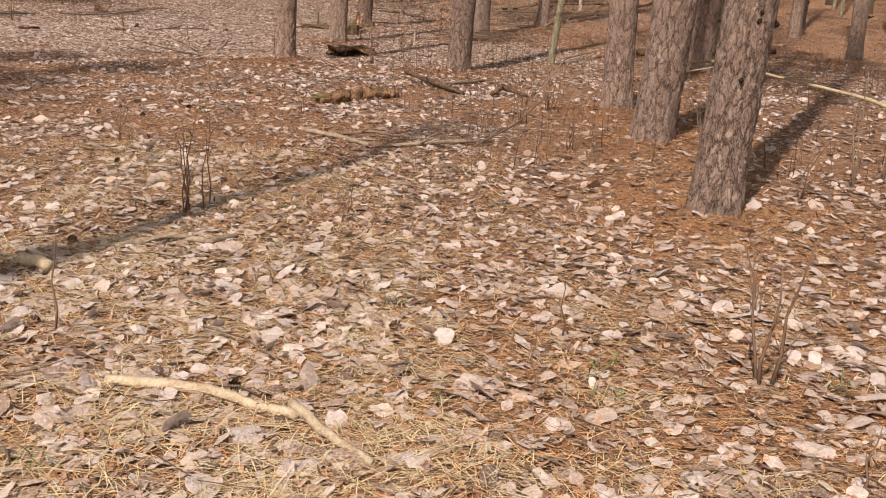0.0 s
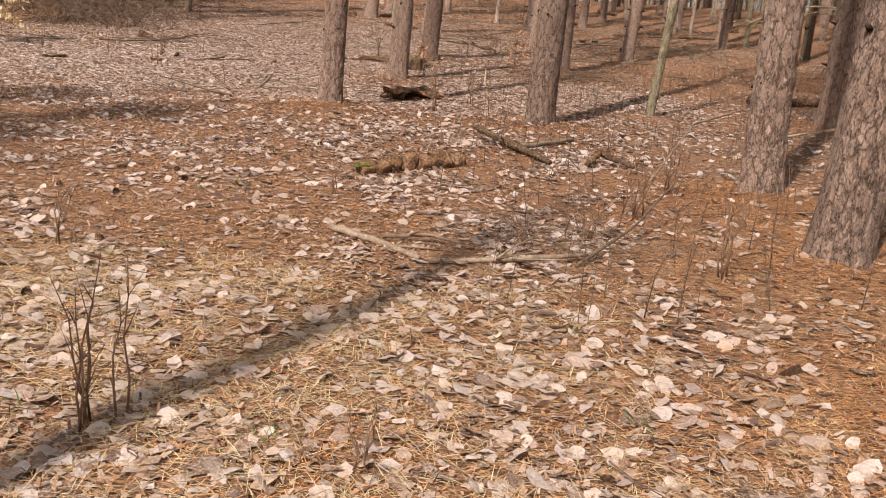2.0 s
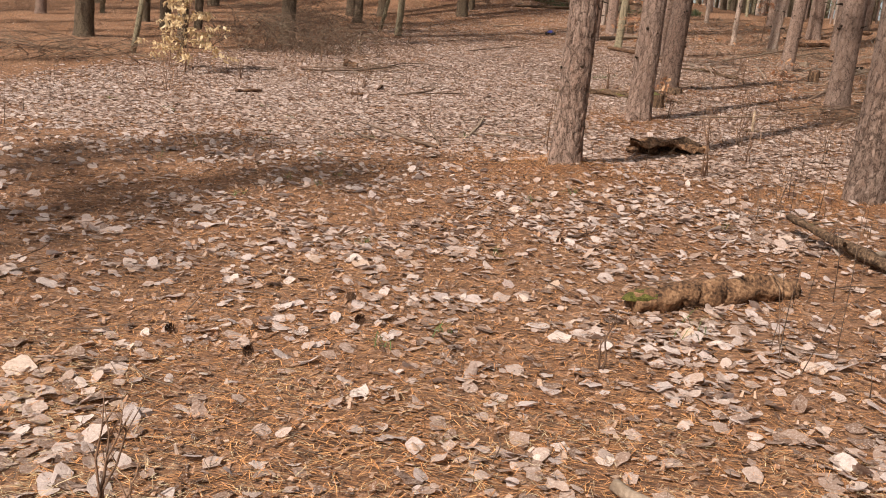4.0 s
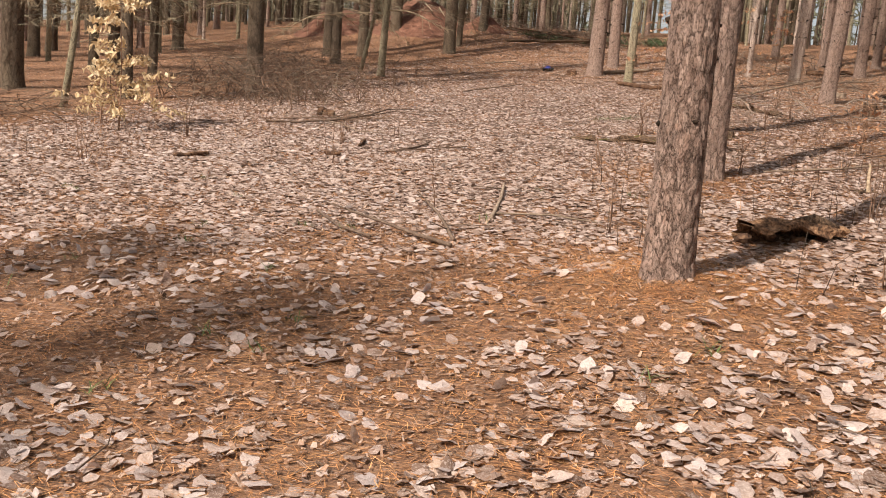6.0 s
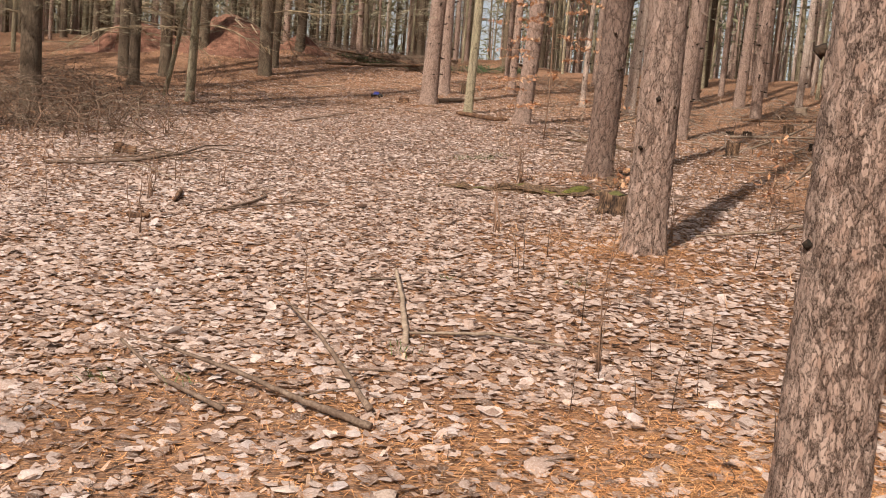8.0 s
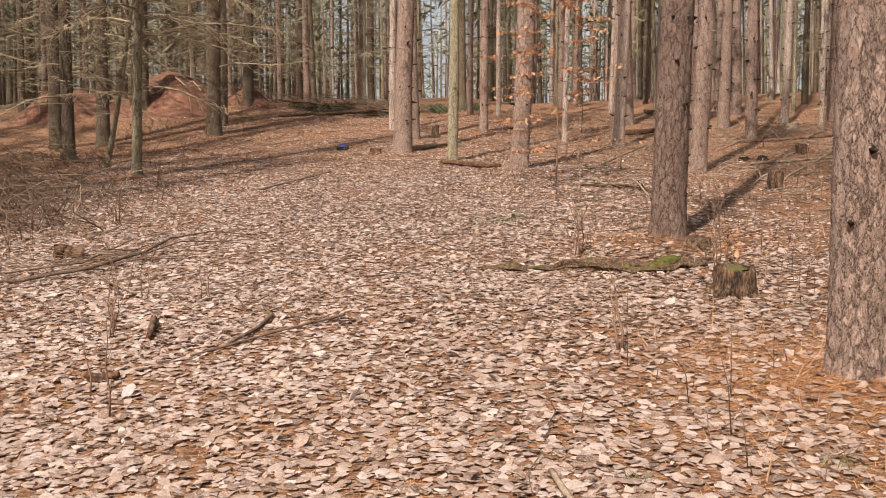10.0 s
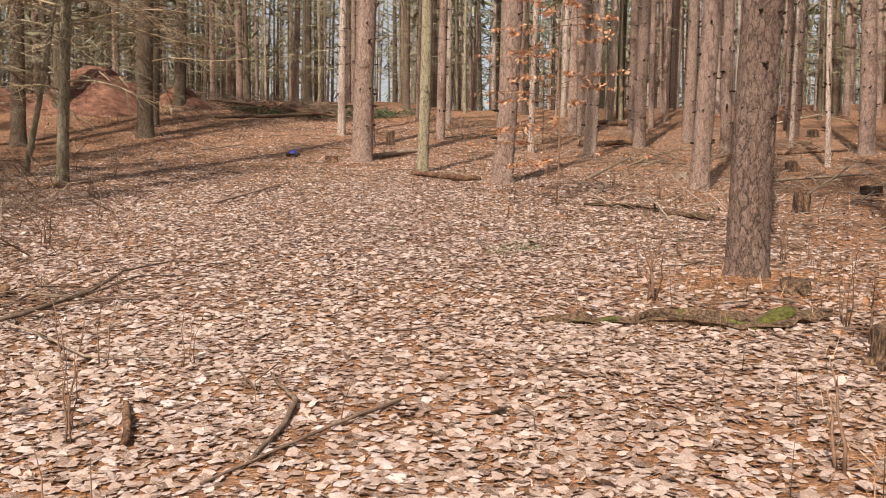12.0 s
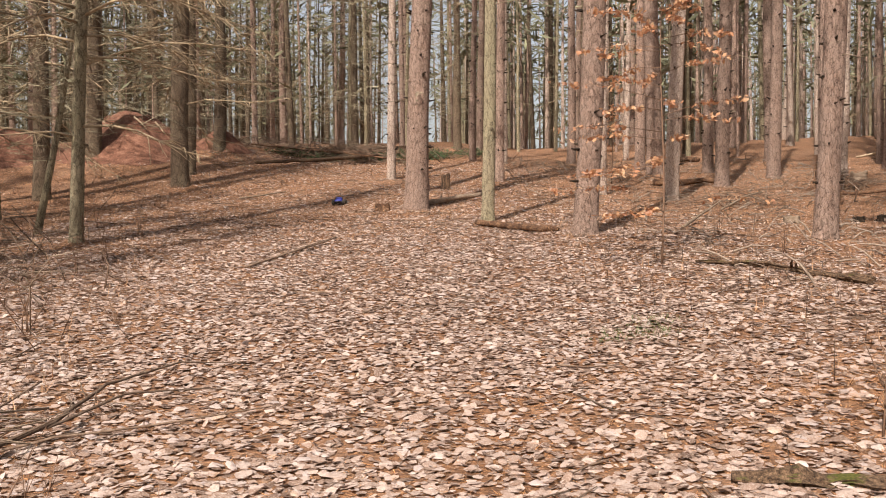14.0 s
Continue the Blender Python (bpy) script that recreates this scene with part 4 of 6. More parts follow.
def scatter_needles():
    n = 310000
    y = -0.6 + rng.uniform(0, 1, n) ** 1.35 * 24
    x = trail(y) + rng.normal(0.5, 2.4, n) + np.where((y > 14) & (rng.uniform(0, 1, n) < 0.6), 7.0, 0.0)
    # thicker heaps round the stems beside the track
    ring = rng.uniform(0, 1, n) < 0.36
    which = rng.integers(0, 9, n)
    bx, by = np.array([b[0] for b in BASES])[which], np.array([b[1] for b in BASES])[which]
    x, y = np.where(ring, bx + rng.normal(0, 0.6, n), x), np.where(ring, by + rng.normal(0, 0.6, n), y)
    blades("needle_litter", x, y, rng.uniform(0.05, 0.12, n), rng.uniform(0.0020, 0.0038, n), rng.uniform(0, 6.283, n), rng.normal(0.02, 0.07, n),
           NEEDLE, "rust-coloured pine needles lying criss-cross on the ground", "pine needles", rng.uniform(0.002, 0.012, n), slim=True)
    # flattened straws and black twiglets of the first stretch
    n = 66000
    x, y = rng.uniform(-4.5, 4.2, n), -0.6 + rng.uniform(0, 1, n) ** 1.2 * 8.5
    keep = rng.uniform(0, 1, n) < 0.25 + 0.75 * cluster(x, y, 1.9, 2.2)
    x, y = x[keep], y[keep]
    n = len(x)
    blades("straw_litter", x, y, rng.uniform(0.03, 0.12, n), rng.uniform(0.0015, 0.0034, n), rng.uniform(0, 6.283, n), rng.normal(0.03, 0.07, n),
           STRAW, "pale flattened straws between fallen leaves", "dry grass", rng.uniform(0.004, 0.016, n), slim=True)
    n = 44000
    x, y = rng.uniform(-5, 4.5, n), -0.6 + rng.uniform(0, 1, n) ** 1.2 * 14
    blades("twiglet_litter", x, y, rng.uniform(0.03, 0.14, n), rng.uniform(0.0025, 0.0050, n), rng.uniform(0, 6.283, n), rng.normal(0.03, 0.10, n),
           TWIG, "short dark twiglets between fallen leaves", "twigs", rng.uniform(0.006, 0.014, n), slim=True)
    # crumbled bits of older leaves between the whole ones
    n = 60000
    y = np.where(rng.uniform(0, 1, n) < 0.45, rng.uniform(26, 48, n), -0.6 + rng.uniform(0, 1, n) ** 1.1 * 40)
    x = trail(y) + rng.normal(0.6, 2.8, n) * (1 + 0.055 * np.maximum(0, y - 20))
    grow = 1 + 0.045 * np.maximum(0, y - 16)
    blades("leaf_crumbs", x, y, rng.uniform(0.012, 0.040, n) * grow, rng.uniform(0.007, 0.026, n) * grow, rng.uniform(0, 6.283, n), rng.normal(0.0, 0.35, n),
           CRUMB, "brown crumbled leaf fragments on the forest floor", "leaf fragments", rng.uniform(0.004, 0.010, n))


def scatter_russet():
    """Broken reddish leaf bits worked into the needle mat."""
    n = 44000
    y = np.where(rng.uniform(0, 1, n) < 0.45, rng.uniform(-0.4, 5, n), rng.uniform(4.5, 15, n))
    x = trail(y) + rng.normal(0.3, 2.6, n)
    blades("russet_crumbs", x, y, rng.uniform(0.012, 0.045, n), rng.uniform(0.008, 0.026, n), rng.uniform(0, 6.283, n), rng.normal(0.0, 0.45, n),
           RUSSET, "reddish-brown leaf bits worked into pine needles", "leaf fragments", rng.uniform(0.004, 0.014, n))


def scatter_side_litter():
    """Leaf scraps over the bare needles on both sides."""
    n = 44000
    x, y = np.where(rng.uniform(0, 1, n) < 0.55, rng.uniform(3, 18, n), rng.uniform(-27, -9, n)), rng.uniform(5, 42, n)
    blades("side_litter", x, y, rng.uniform(0.03, 0.075, n), rng.uniform(0.02, 0.05, n), rng.uniform(0, 6.283, n), rng.normal(0.0, 0.35, n),
           RUSSET, "scattered brown leaf scraps on bare needles", "leaf fragments", rng.uniform(0.006, 0.014, n))


def scatter_old_leaves():
    """The lower layer of the leaf bed on the track: flat, worn leaves that fill the gaps."""
    n = 190000
    x, y = rng.uniform(-12, 3, n), np.where(rng.uniform(0, 1, n) < 0.16, rng.uniform(0, 13, n), rng.uniform(13, 34, n))
    keep = rng.uniform(0, 1, n) < leaf_density(x, y)
    x, y = x[keep], y[keep]
    n = len(x)
    a = np.arange(5) * 2 * np.pi / 5 + rng.uniform(-0.3, 0.3, (n, 5))
    r = rng.uniform(0.026, 0.044, n)[:, None] * rng.uniform(0.75, 1.15, (n, 5))
    p = np.stack([np.cos(a) * r, np.sin(a) * r * 0.85, rng.normal(0, 0.005, (n, 5))], -1)
    p = np.einsum("nij,nvj->nvi", turns(rng.uniform(0, 6.283, n), rng.normal(0, 0.16, n), rng.normal(0, 0.16, n)), p)
    p += np.stack([x, y, land(x, y) + rng.uniform(0.005, 0.011, n)], -1)[:, None]
    faces = np.arange(n)[:, None] * 5 + np.arange(5)
    tagged(new("worn_leaves", sheet("worn_leaves", p.reshape(-1, 3), faces, WORN)), "lower layer of flat worn brownish leaves", "fallen leaves", kind="stuff")


def scatter_grass():
    x, y, yaw, tilt, size = [], [], [], [], []
    for _ in range(1600):
        cy = rng.uniform(0.0, 1) ** 1.2 * 7.0 - 0.3
        cx = float(trail(cy)) + rng.normal(0.0, 1.3)
        k = int(rng.integers(6, 26))
        lean = rng.uniform(0, 6.283)
        x.append(cx + rng.normal(0, 0.09, k)); y.append(cy + rng.normal(0, 0.09, k))
        yaw.append(lean + rng.normal(0, 0.9, k)); tilt.append(np.abs(rng.normal(0.02, 0.07, k))); size.append(rng.uniform(0.06, 0.24, k))
    x, y, yaw, tilt, size = map(np.concatenate, (x, y, yaw, tilt, size))
    blades("dry_grass", x, y, size, rng.uniform(0.0014, 0.0032, len(x)), yaw, tilt, STRAW, "flattened straw-coloured dry grass among leaves", "dry grass", 0.005, 0.045)
    x, y, yaw, tilt = [], [], [], []
    for _ in range(46):
        cy = rng.uniform(0.4, 17)
        cx = float(trail(cy)) + rng.normal(0.2, 1.8)
        k = 14
        x.append(cx + rng.normal(0, 0.035, k)); y.append(cy + rng.normal(0, 0.035, k))
        yaw.append(rng.uniform(0, 6.283, k)); tilt.append(rng.uniform(0.2, 1.0, k))
    for cx, cy in ((-3.45, 24.6), (-3.2, 24.9), (-3.7, 24.4), (-3.3, 24.5)):
        x.append(cx + rng.normal(0, 0.12, 90)); y.append(cy + rng.normal(0, 0.12, 90))
        yaw.append(rng.uniform(0, 6.283, 90)); tilt.append(rng.uniform(0.1, 0.8, 90))
    x, y, yaw, tilt = map(np.concatenate, (x, y, yaw, tilt))
    blades("green_sprouts", x, y, rng.uniform(0.04, 0.10, len(x)), rng.uniform(0.002, 0.005, len(x)), yaw, tilt, GREEN, "small green grass sprouts between dead leaves", "grass", 0.004, 0.1)


def scatter_twigs():
    g = Geo()
    for k in range(2300):
        y = rnd.uniform(0.3, 44) if k < 1300 else rnd.uniform(16, 52)
        x = float(trail(y)) + (rnd.gauss(1.2, 4.2) if k < 1300 else rnd.gauss(2.5, 6.5))
        if 14 < y < 32 and -4 < x - float(trail(y)) < 3 and rnd.random() < 0.8:
            continue
        a, s = rnd.uniform(0, 6.28), rnd.uniform(0.08, 0.5) if y < 20 else rnd.uniform(0.2, 0.8)
        p = []
        for q in (-0.5, 0.0, 0.5):
            px, py = x + math.cos(a + q * 0.4) * s * q, y + math.sin(a + q * 0.4) * s * q
            p.append((px, py, float(slope(px, py)) + 0.018 + rnd.uniform(0, 0.02)))
        w = rnd.uniform(0.0018, 0.005) if y < 20 else rnd.uniform(0.004, 0.011)
        g.tube(p, (w, w * 0.8, w * 0.4), 3, False)
    tagged(new("fallen_twigs", g.mesh("fallen_twigs", TWIG)), "thin dark twigs fallen on leaves and needles", "twigs", kind="stuff")


scatter_leaves()
scatter_needles()
scatter_russet()
scatter_side_litter()
scatter_old_leaves()
scatter_grass()
scatter_twigs()


# ---- dead wood ----
def wood(name, points, radii, mat, label, category, group="", sides=10, rough=0.12, forks=0, flat=1.0, moss=()):
    """A fallen stem or branch along ground points (x, y, height over the ground), bent and knotty, its parts under one Empty."""
    x, y = points[0][:2]
    root = thing(name, x, y, label, category, group)
    base = Vector(root.location)
    spine, wide = [], []
    pts = [Vector((p[0], p[1], lz(p[0], p[1]) + p[2])) - base for p in points]
    steps = 12
    for k in range(len(pts) - 1):
        for q in range(steps):
            f = q / steps
            spine.append(pts[k].lerp(pts[k + 1], f))
            wide.append(radii[k] * (1 - f) + radii[k + 1] * f)
    spine.append(pts[-1])
    wide.append(radii[-1])
    seed = rnd.uniform(0, 50)
    n = len(spine)
    spine = [p + noise.noise_vector(Vector((k * 0.45, seed, 0))) * w * 0.5 for k, (p, w) in enumerate(zip(spine, wide))]
    g = Geo()
    g.tube(spine, wide, sides)
    for k, v in enumerate(g.v):
        c = spine[min(k // sides, n - 1)]
        d = v - c
        a = 2 * math.pi * (k % sides) / sides
        grain = noise.noise(Vector((math.cos(a) * 2.6, math.sin(a) * 2.6, (k // sides) * 0.11 + seed)))
        g.v[k] = c + d * (1 + rough * 1.8 * grain + rough * 1.3 * noise.noise(v * min(1.1 / max(wide[0], 0.01), 11.0) + Vector((seed, 0, 0))) + 0.5 * rough * noise.noise(v * 19))
        if flat < 1.0:
            d = g.v[k] - c
            d.z *= flat * (0.62 + 0.8 * max(-0.45, noise.noise(Vector((k // sides * 0.16, seed, 3))))) if d.z > 0 else 0.8
            g.v[k] = c + d
    stem = part("stem", g.mesh("stem", mat, flat >= 1.0), root)
    for f in moss:
        k = min(n - 2, max(1, int(f * n)))
        h, along, w = Geo(), (spine[k + 1] - spine[k - 1]).normalized(), wide[k]
        for i in range(9):
            q = i / 8 * 2 - 1
            for j in range(10):
                a = math.pi * j / 9
                r = w * math.sqrt(max(0.02, 1 - q * q)) * (0.95 + 0.3 * noise.noise(Vector((q * 3, a * 2, seed + f * 9))))
                h.v.append(spine[k] + along * q * w * 2.2 + Vector((-along.y, along.x, 0)) * math.cos(a) * r + Vector((0, 0, (math.sin(a) * 0.8 * flat + 0.02) * r)))
        for i in range(8):
            for j in range(9):
                h.f.append((i * 10 + j, i * 10 + j + 1, i * 10 + j + 11, i * 10 + j + 10))
        part("moss_cushion", h.mesh("moss_cushion", MOSS), stem, "cushion of green moss")
    for _ in range(forks):
        k = rnd.randrange(2, n - 2)
        d = (spine[k + 1] - spine[k]).normalized()
        side = Vector((-d.y, d.x, rnd.uniform(0.1, 0.7))).normalized() * rnd.choice((-1, 1))
        side.z = abs(side.z)
        s = rnd.uniform(0.15, 0.5)
        h = Geo()
        h.tube([spine[k], spine[k] + (d * 0.5 + side * 0.6) * s * 0.5, spine[k] + (d * 0.7 + side * 0.7) * s], (wide[k] * 0.5, wide[k] * 0.35, wide[k] * 0.12), 5)
        part("twig", h.mesh("twig", mat), root)
    return root


# first stretch
wood("fallen_branch", [(-0.93, 2.30, 0.02), (-0.55, 2.24, 0.025), (-0.21, 2.10, 0.02)], (0.021, 0.020, 0.017), PALEWOOD, "broken barkless pale branch lying in dry grass", "branch", "fallen branches", 8, 0.08)
wood("fallen_branch", [(-0.24, 2.17, 0.03), (-0.10, 1.97, 0.03), (0.06, 1.82, 0.015)], (0.019, 0.017, 0.012), PALEWOOD, "snapped piece of a barkless pale branch in grass", "branch", "fallen branches", 8, 0.08)
wood("fallen_branch", [(-1.82, 3.62, 0.03), (-1.60, 3.40, 0.04)], (0.033, 0.03), PALEWOOD, "short thick pale branch end in the grass", "branch", "fallen branches", 9)
wood("fallen_branch", [(-1.45, 3.84, 0.02), (-1.19, 3.99, 0.03), (-0.96, 3.90, 0.02), (-0.86, 4.07, 0.02)], (0.018, 0.02, 0.017, 0.012), DEADWOOD, "crooked grey stick lying on leaves", "branch", "fallen branches", 8, 0.1, forks=1)
wood("rotten_log", [(-1.12, 9.24, 0.05), (-0.78, 9.46, 0.06), (-0.40, 9.70, 0.05), (-0.26, 9.80, 0.02)], (0.066, 0.078, 0.070, 0.045), CRUMBLE, "short crumbling log with a mossy end among leaves", "log", "rotten logs", 20, 0.16, moss=(0.10,))
wood("rotten_log", [(-0.22, 11.28, 0.13), (0.19, 10.50, 0.06), (0.53, 9.96, 0.03)], (0.024, 0.038, 0.02), MOSSY, "broken mossy branch resting with one end up", "log", "rotten logs", 12, 0.3, forks=2)
wood("fallen_branch", [(0.19, 10.47, 0.05), (0.55, 11.1, 0.04), (0.86, 11.72, 0.03)], (0.03, 0.026, 0.018), DEADWOOD, "grey branch lying across needles", "branch", "fallen branches", 8)
wood("rotten_log", [(0.86, 10.0, 0.03), (1.02, 10.40, 0.10), (1.33, 10.2, 0.02)], (0.022, 0.034, 0.016), ROT, "dark arched rotten branch over leaves", "log", "rotten logs", 9, 0.25)
wood("fallen_branch", [(-0.98, 7.36, 0.04), (-0.66, 7.13, 0.025), (-0.36, 6.90, 0.015)], (0.024, 0.022, 0.017), DEADWOOD, "forked grey branch lying on needles", "branch", "fallen branches", 9, 0.1, forks=1)
wood("fallen_branch", [(-0.62, 7.17, 0.04), (-0.35, 7.20, 0.05), (-0.12, 7.16, 0.02)], (0.016, 0.014, 0.008), TWIG, "dark thin branch beside a thicker one", "branch", "fallen branches", 7, forks=1)
wood("fallen_branch", [(-0.30, 6.84, 0.02), (0.21, 6.88, 0.03), (0.68, 7.12, 0.03)], (0.014, 0.018, 0.010), DEADWOOD, "long grey branch lying across leaves", "branch", "fallen branches", 8, forks=3)
wood("fallen_branch", [(0.55, 6.9, 0.02), (0.95, 7.5, 0.12), (1.30, 8.1, 0.30)], (0.010, 0.009, 0.005), TWIG, "thin slanting twig over dead stems", "branch", "fallen branches", 6, forks=2)
# a bare bough that hangs between the trunks beside the start
wood("hanging_bough", [(2.55, 8.35, 0.62), (3.0, 8.3, 0.66), (3.6, 8.05, 0.56), (4.25, 7.65, 0.45), (5.4, 7.0, 0.05)], (0.010, 0.013, 0.016, 0.019, 0.022), BOUGHWOOD, "long pale bough leaning from the ground behind the pines", "branch", "fallen branches", 8, 0.06, forks=5)
wood("fallen_branch", [(2.0, 9.6, 0.62), (1.6, 9.2, 0.55), (1.2, 8.7, 0.15)], (0.010, 0.009, 0.006), DEADWOOD, "thin curved dead branch bent down to the ground", "branch", "fallen branches", 6)
# second stretch


def hollow_log(x, y, turn, length, r):
    """A rotten log fallen in on one side: a ragged shell round a dark hollow, its crumbled heart, and moss on the lip."""
    root = thing("hollow_log", x, y, "crumbling hollow log with a dark cavity and moss", "log", "rotten logs", 0.02)
    root.rotation_euler = (0, 0, turn)
    seed, n, m = 4.7, 22, 14
    g = Geo()
    for k in range(n):
        q = k / (n - 1)
        fat = r * (0.45 + 0.62 * math.sin(math.pi * min(1, 0.18 + 0.75 * q)))
        lip = noise.noise(Vector((q * 6, seed, 0))) * 0.7
        for side in (0, 1):
            for s in range(m):
                a = radians(-35) + lip * 0.3 + (radians(195) + lip * 0.6) * s / (m - 1)
                if side:
                    a = radians(-35) + lip * 0.3 + (radians(195) + lip * 0.6) * (m - 1 - s) / (m - 1)
                w = fat * ((0.74 if side else 1.0) + 0.34 * noise.noise(Vector((math.cos(a) * 2.2, math.sin(a) * 2.2, q * 7 + seed))) + 0.12 * noise.noise(Vector((a * 5, q * 22, seed))))
                g.v.append(Vector((q * length + 0.06 * noise.noise(Vector((a * 2, seed, q))), math.cos(a) * w, 0.42 * r + math.sin(a) * w * 0.9)))
    for k in range(n - 1):
        for s in range(2 * m):
            i, j = k * 2 * m + s, k * 2 * m + (s + 1) % (2 * m)
            g.f.append((i, j, j + 2 * m, i + 2 * m))
    shell = part("shell", g.mesh("shell", CRUMBLE, False), root)
    for k in range(9):
        b, c, w = Geo(), Vector((rnd.uniform(-0.05, length), rnd.gauss(-0.03, 0.06), rnd.uniform(0.0, 0.05))), rnd.uniform(0.02, 0.05)
        b.tube([c - Vector((w * 1.5, 0, 0)), c, c + Vector((w * 1.6, rnd.gauss(0, 0.02), 0.01))], (w * 0.5, w, w * 0.4), 7)
        for i in range(len(b.v)):
            b.v[i] += noise.noise_vector(b.v[i] * 30) * w * 0.5
        part("crumbled_piece", b.mesh("crumbled_piece", ROT, False), root)
    b = Geo()
    b.tube([(length * 0.5, 0.03, r * 1.15), (length * 0.68, 0.0, r * 1.28), (length * 0.9, -0.02, r * 1.02)], (0.03, 0.055, 0.03), 9)
    for i in range(len(b.v)):
        b.v[i] += noise.noise_vector(b.v[i] * 25) * 0.02
    part("moss_cushion", b.mesh("moss_cushion", MOSSY), shell)


hollow_log(-1.62, 14.40, radians(36), 0.95, 0.135)
wood("fallen_branch", [(-4.835, 14.22, 0.19), (-4.24, 14.01, 0.075), (-3.92, 13.80, 0.045), (-3.61, 13.62, 0.03)], (0.006, 0.011, 0.015, 0.019), TWIG, "forked fallen branch with its tip in the air", "branch", "fallen branches", 7, forks=4)
wood("fallen_branch", [(-4.455, 15.47, 0.11), (-4.04, 14.78, 0.03), (-3.64, 13.80, 0.03)], (0.006, 0.011, 0.016), TWIG, "dark side branch of a fallen bough", "branch", "fallen branches", 7, forks=3)
wood("fallen_branch", [(-5.07, 14.59, 0.03), (-4.66, 14.09, 0.03), (-4.25, 13.71, 0.03)], (0.007, 0.010, 0.012), TWIG, "thin dark stick lying on leaves", "branch", "fallen branches", 7, forks=2)
wood("fallen_branch", [(-3.83, 16.4, 0.05), (-3.70, 15.69, 0.03), (-3.59, 14.8, 0.02)], (0.014, 0.017, 0.018), DEADWOOD, "grey-brown stick lying on leaves", "branch", "fallen branches", 8, forks=1)
wood("fallen_branch", [(-3.60, 14.98, 0.03), (-3.13, 15.02, 0.03), (-2.72, 14.93, 0.02)], (0.009, 0.010, 0.007), DEADWOOD, "thin pale stick lying on leaves", "branch", "fallen branches", 6)
wood("fallen_branch", [(-5.92, 20.54, 0.01), (-5.80, 20.1, 0.02), (-5.66, 19.69, 0.04), (-5.70, 19.3, 0.03), (-5.82, 18.85, 0.02)], (0.007, 0.012, 0.016, 0.015, 0.013), TWIG, "dark angled stick on the leafy track", "branch", "fallen branches", 7, forks=1)
wood("fallen_branch", [(-6.09, 20.4, 0.02), (-5.92, 19.96, 0.03)], (0.006, 0.008), TWIG, "short thin twig on the leafy track", "branch", "fallen branches", 6)
wood("fallen_branch", [(-6.62, 19.72, 0.03), (-6.55, 19.45, 0.045), (-6.48, 19.15, 0.03)], (0.018, 0.024, 0.020), ROT, "short thick brown piece of bough on leaves", "branch", "fallen branches", 10, 0.25)
wood("fallen_branch", [(-6.55, 18.14, 0.03), (-6.36, 18.18, 0.03)], (0.028, 0.024), ROT, "short dark piece of rotten stick", "branch", "fallen branches", 8, 0.3)
wood("fallen_branch", [(-6.02, 18.60, 0.02), (-5.40, 19.3, 0.03), (-5.06, 19.6, 0.03)], (0.007, 0.010, 0.012), TWIG, "dark thin branch across the leafy track", "branch", "fallen branches", 6, forks=2)
wood("rotten_log", [(-3.85, 21.40, 0.005), (-3.10, 21.20, 0.015), (-2.23, 20.88, 0.03), (-1.65, 21.02, 0.02)], (0.05, 0.085, 0.11, 0.06), MOSSY, "long half-sunken log with green moss", "log", "rotten logs", 22, 0.34, flat=0.9, moss=(0.57, 0.70))
wood("rotten_log", [(-1.75, 27.96, 0.04), (-1.03, 27.46, 0.06), (-0.69, 26.7, 0.05), (-0.42, 26.2, 0.05)], (0.03, 0.045, 0.05, 0.075), MOSSY, "mossy fallen log beyond a pine", "log", "rotten logs", 18, 0.4, forks=2, flat=0.7, moss=(0.86,))
wood("fallen_branch", [(-8.95, 21.15, 0.03), (-8.45, 21.35, 0.04), (-7.96, 21.80, 0.07), (-7.60, 22.45, 0.11), (-7.48, 23.05, 0.16), (-7.16, 23.75, 0.12), (-6.72, 24.0, 0.02)], (0.017, 0.018, 0.019, 0.017, 0.011, 0.007, 0.003), TWIG, "long dark arching branch along the leafy track", "branch", "fallen branches", 7, forks=5)
wood("fallen_branch", [(-7.62, 22.4, 0.09), (-7.30, 22.85, 0.14), (-6.85, 23.15, 0.08), (-6.45, 23.2, 0.02)], (0.010, 0.008, 0.006, 0.003), TWIG, "side shoot of a dark branch over leaves", "branch", "fallen branches", 6, forks=3)
wood("fallen_branch", [(-8.10, 21.85, 0.05), (-7.53, 22.25, 0.08), (-6.95, 22.50, 0.05), (-6.2, 23.0, 0.02)], (0.011, 0.009, 0.007, 0.003), TWIG, "thin dark branch beside a longer one", "branch", "fallen branches", 6, forks=3)
wood("fallen_branch", [(-8.0, 21.6, 0.06), (-7.55, 21.14, 0.06), (-7.13, 20.69, 0.04), (-6.71, 20.62, 0.04), (-6.35, 20.67, 0.02)], (0.010, 0.010, 0.009, 0.006, 0.003), DEADWOOD, "grey bent branch on leaves", "branch", "fallen branches", 6, forks=4)
wood("fallen_branch", [(-8.85, 21.5, 0.04), (-8.2, 22.2, 0.05), (-8.05, 23.4, 0.08)], (0.010, 0.012, 0.006), TWIG, "dark bowed branch at the track's edge", "branch", "fallen branches", 7, forks=3)
wood("rotten_log", [(-8.70, 22.62, 0.06), (-8.40, 22.72, 0.05)], (0.085, 0.065), ROT, "short dark rotten stump end on leaves", "log", "rotten logs", 11, 0.3)
wood("fallen_branch", [(-8.05, 17.05, 0.03), (-7.84, 17.48, 0.03)], (0.03, 0.026), ROT, "short dark rotten stick on leaves", "branch", "fallen branches", 8, 0.3)
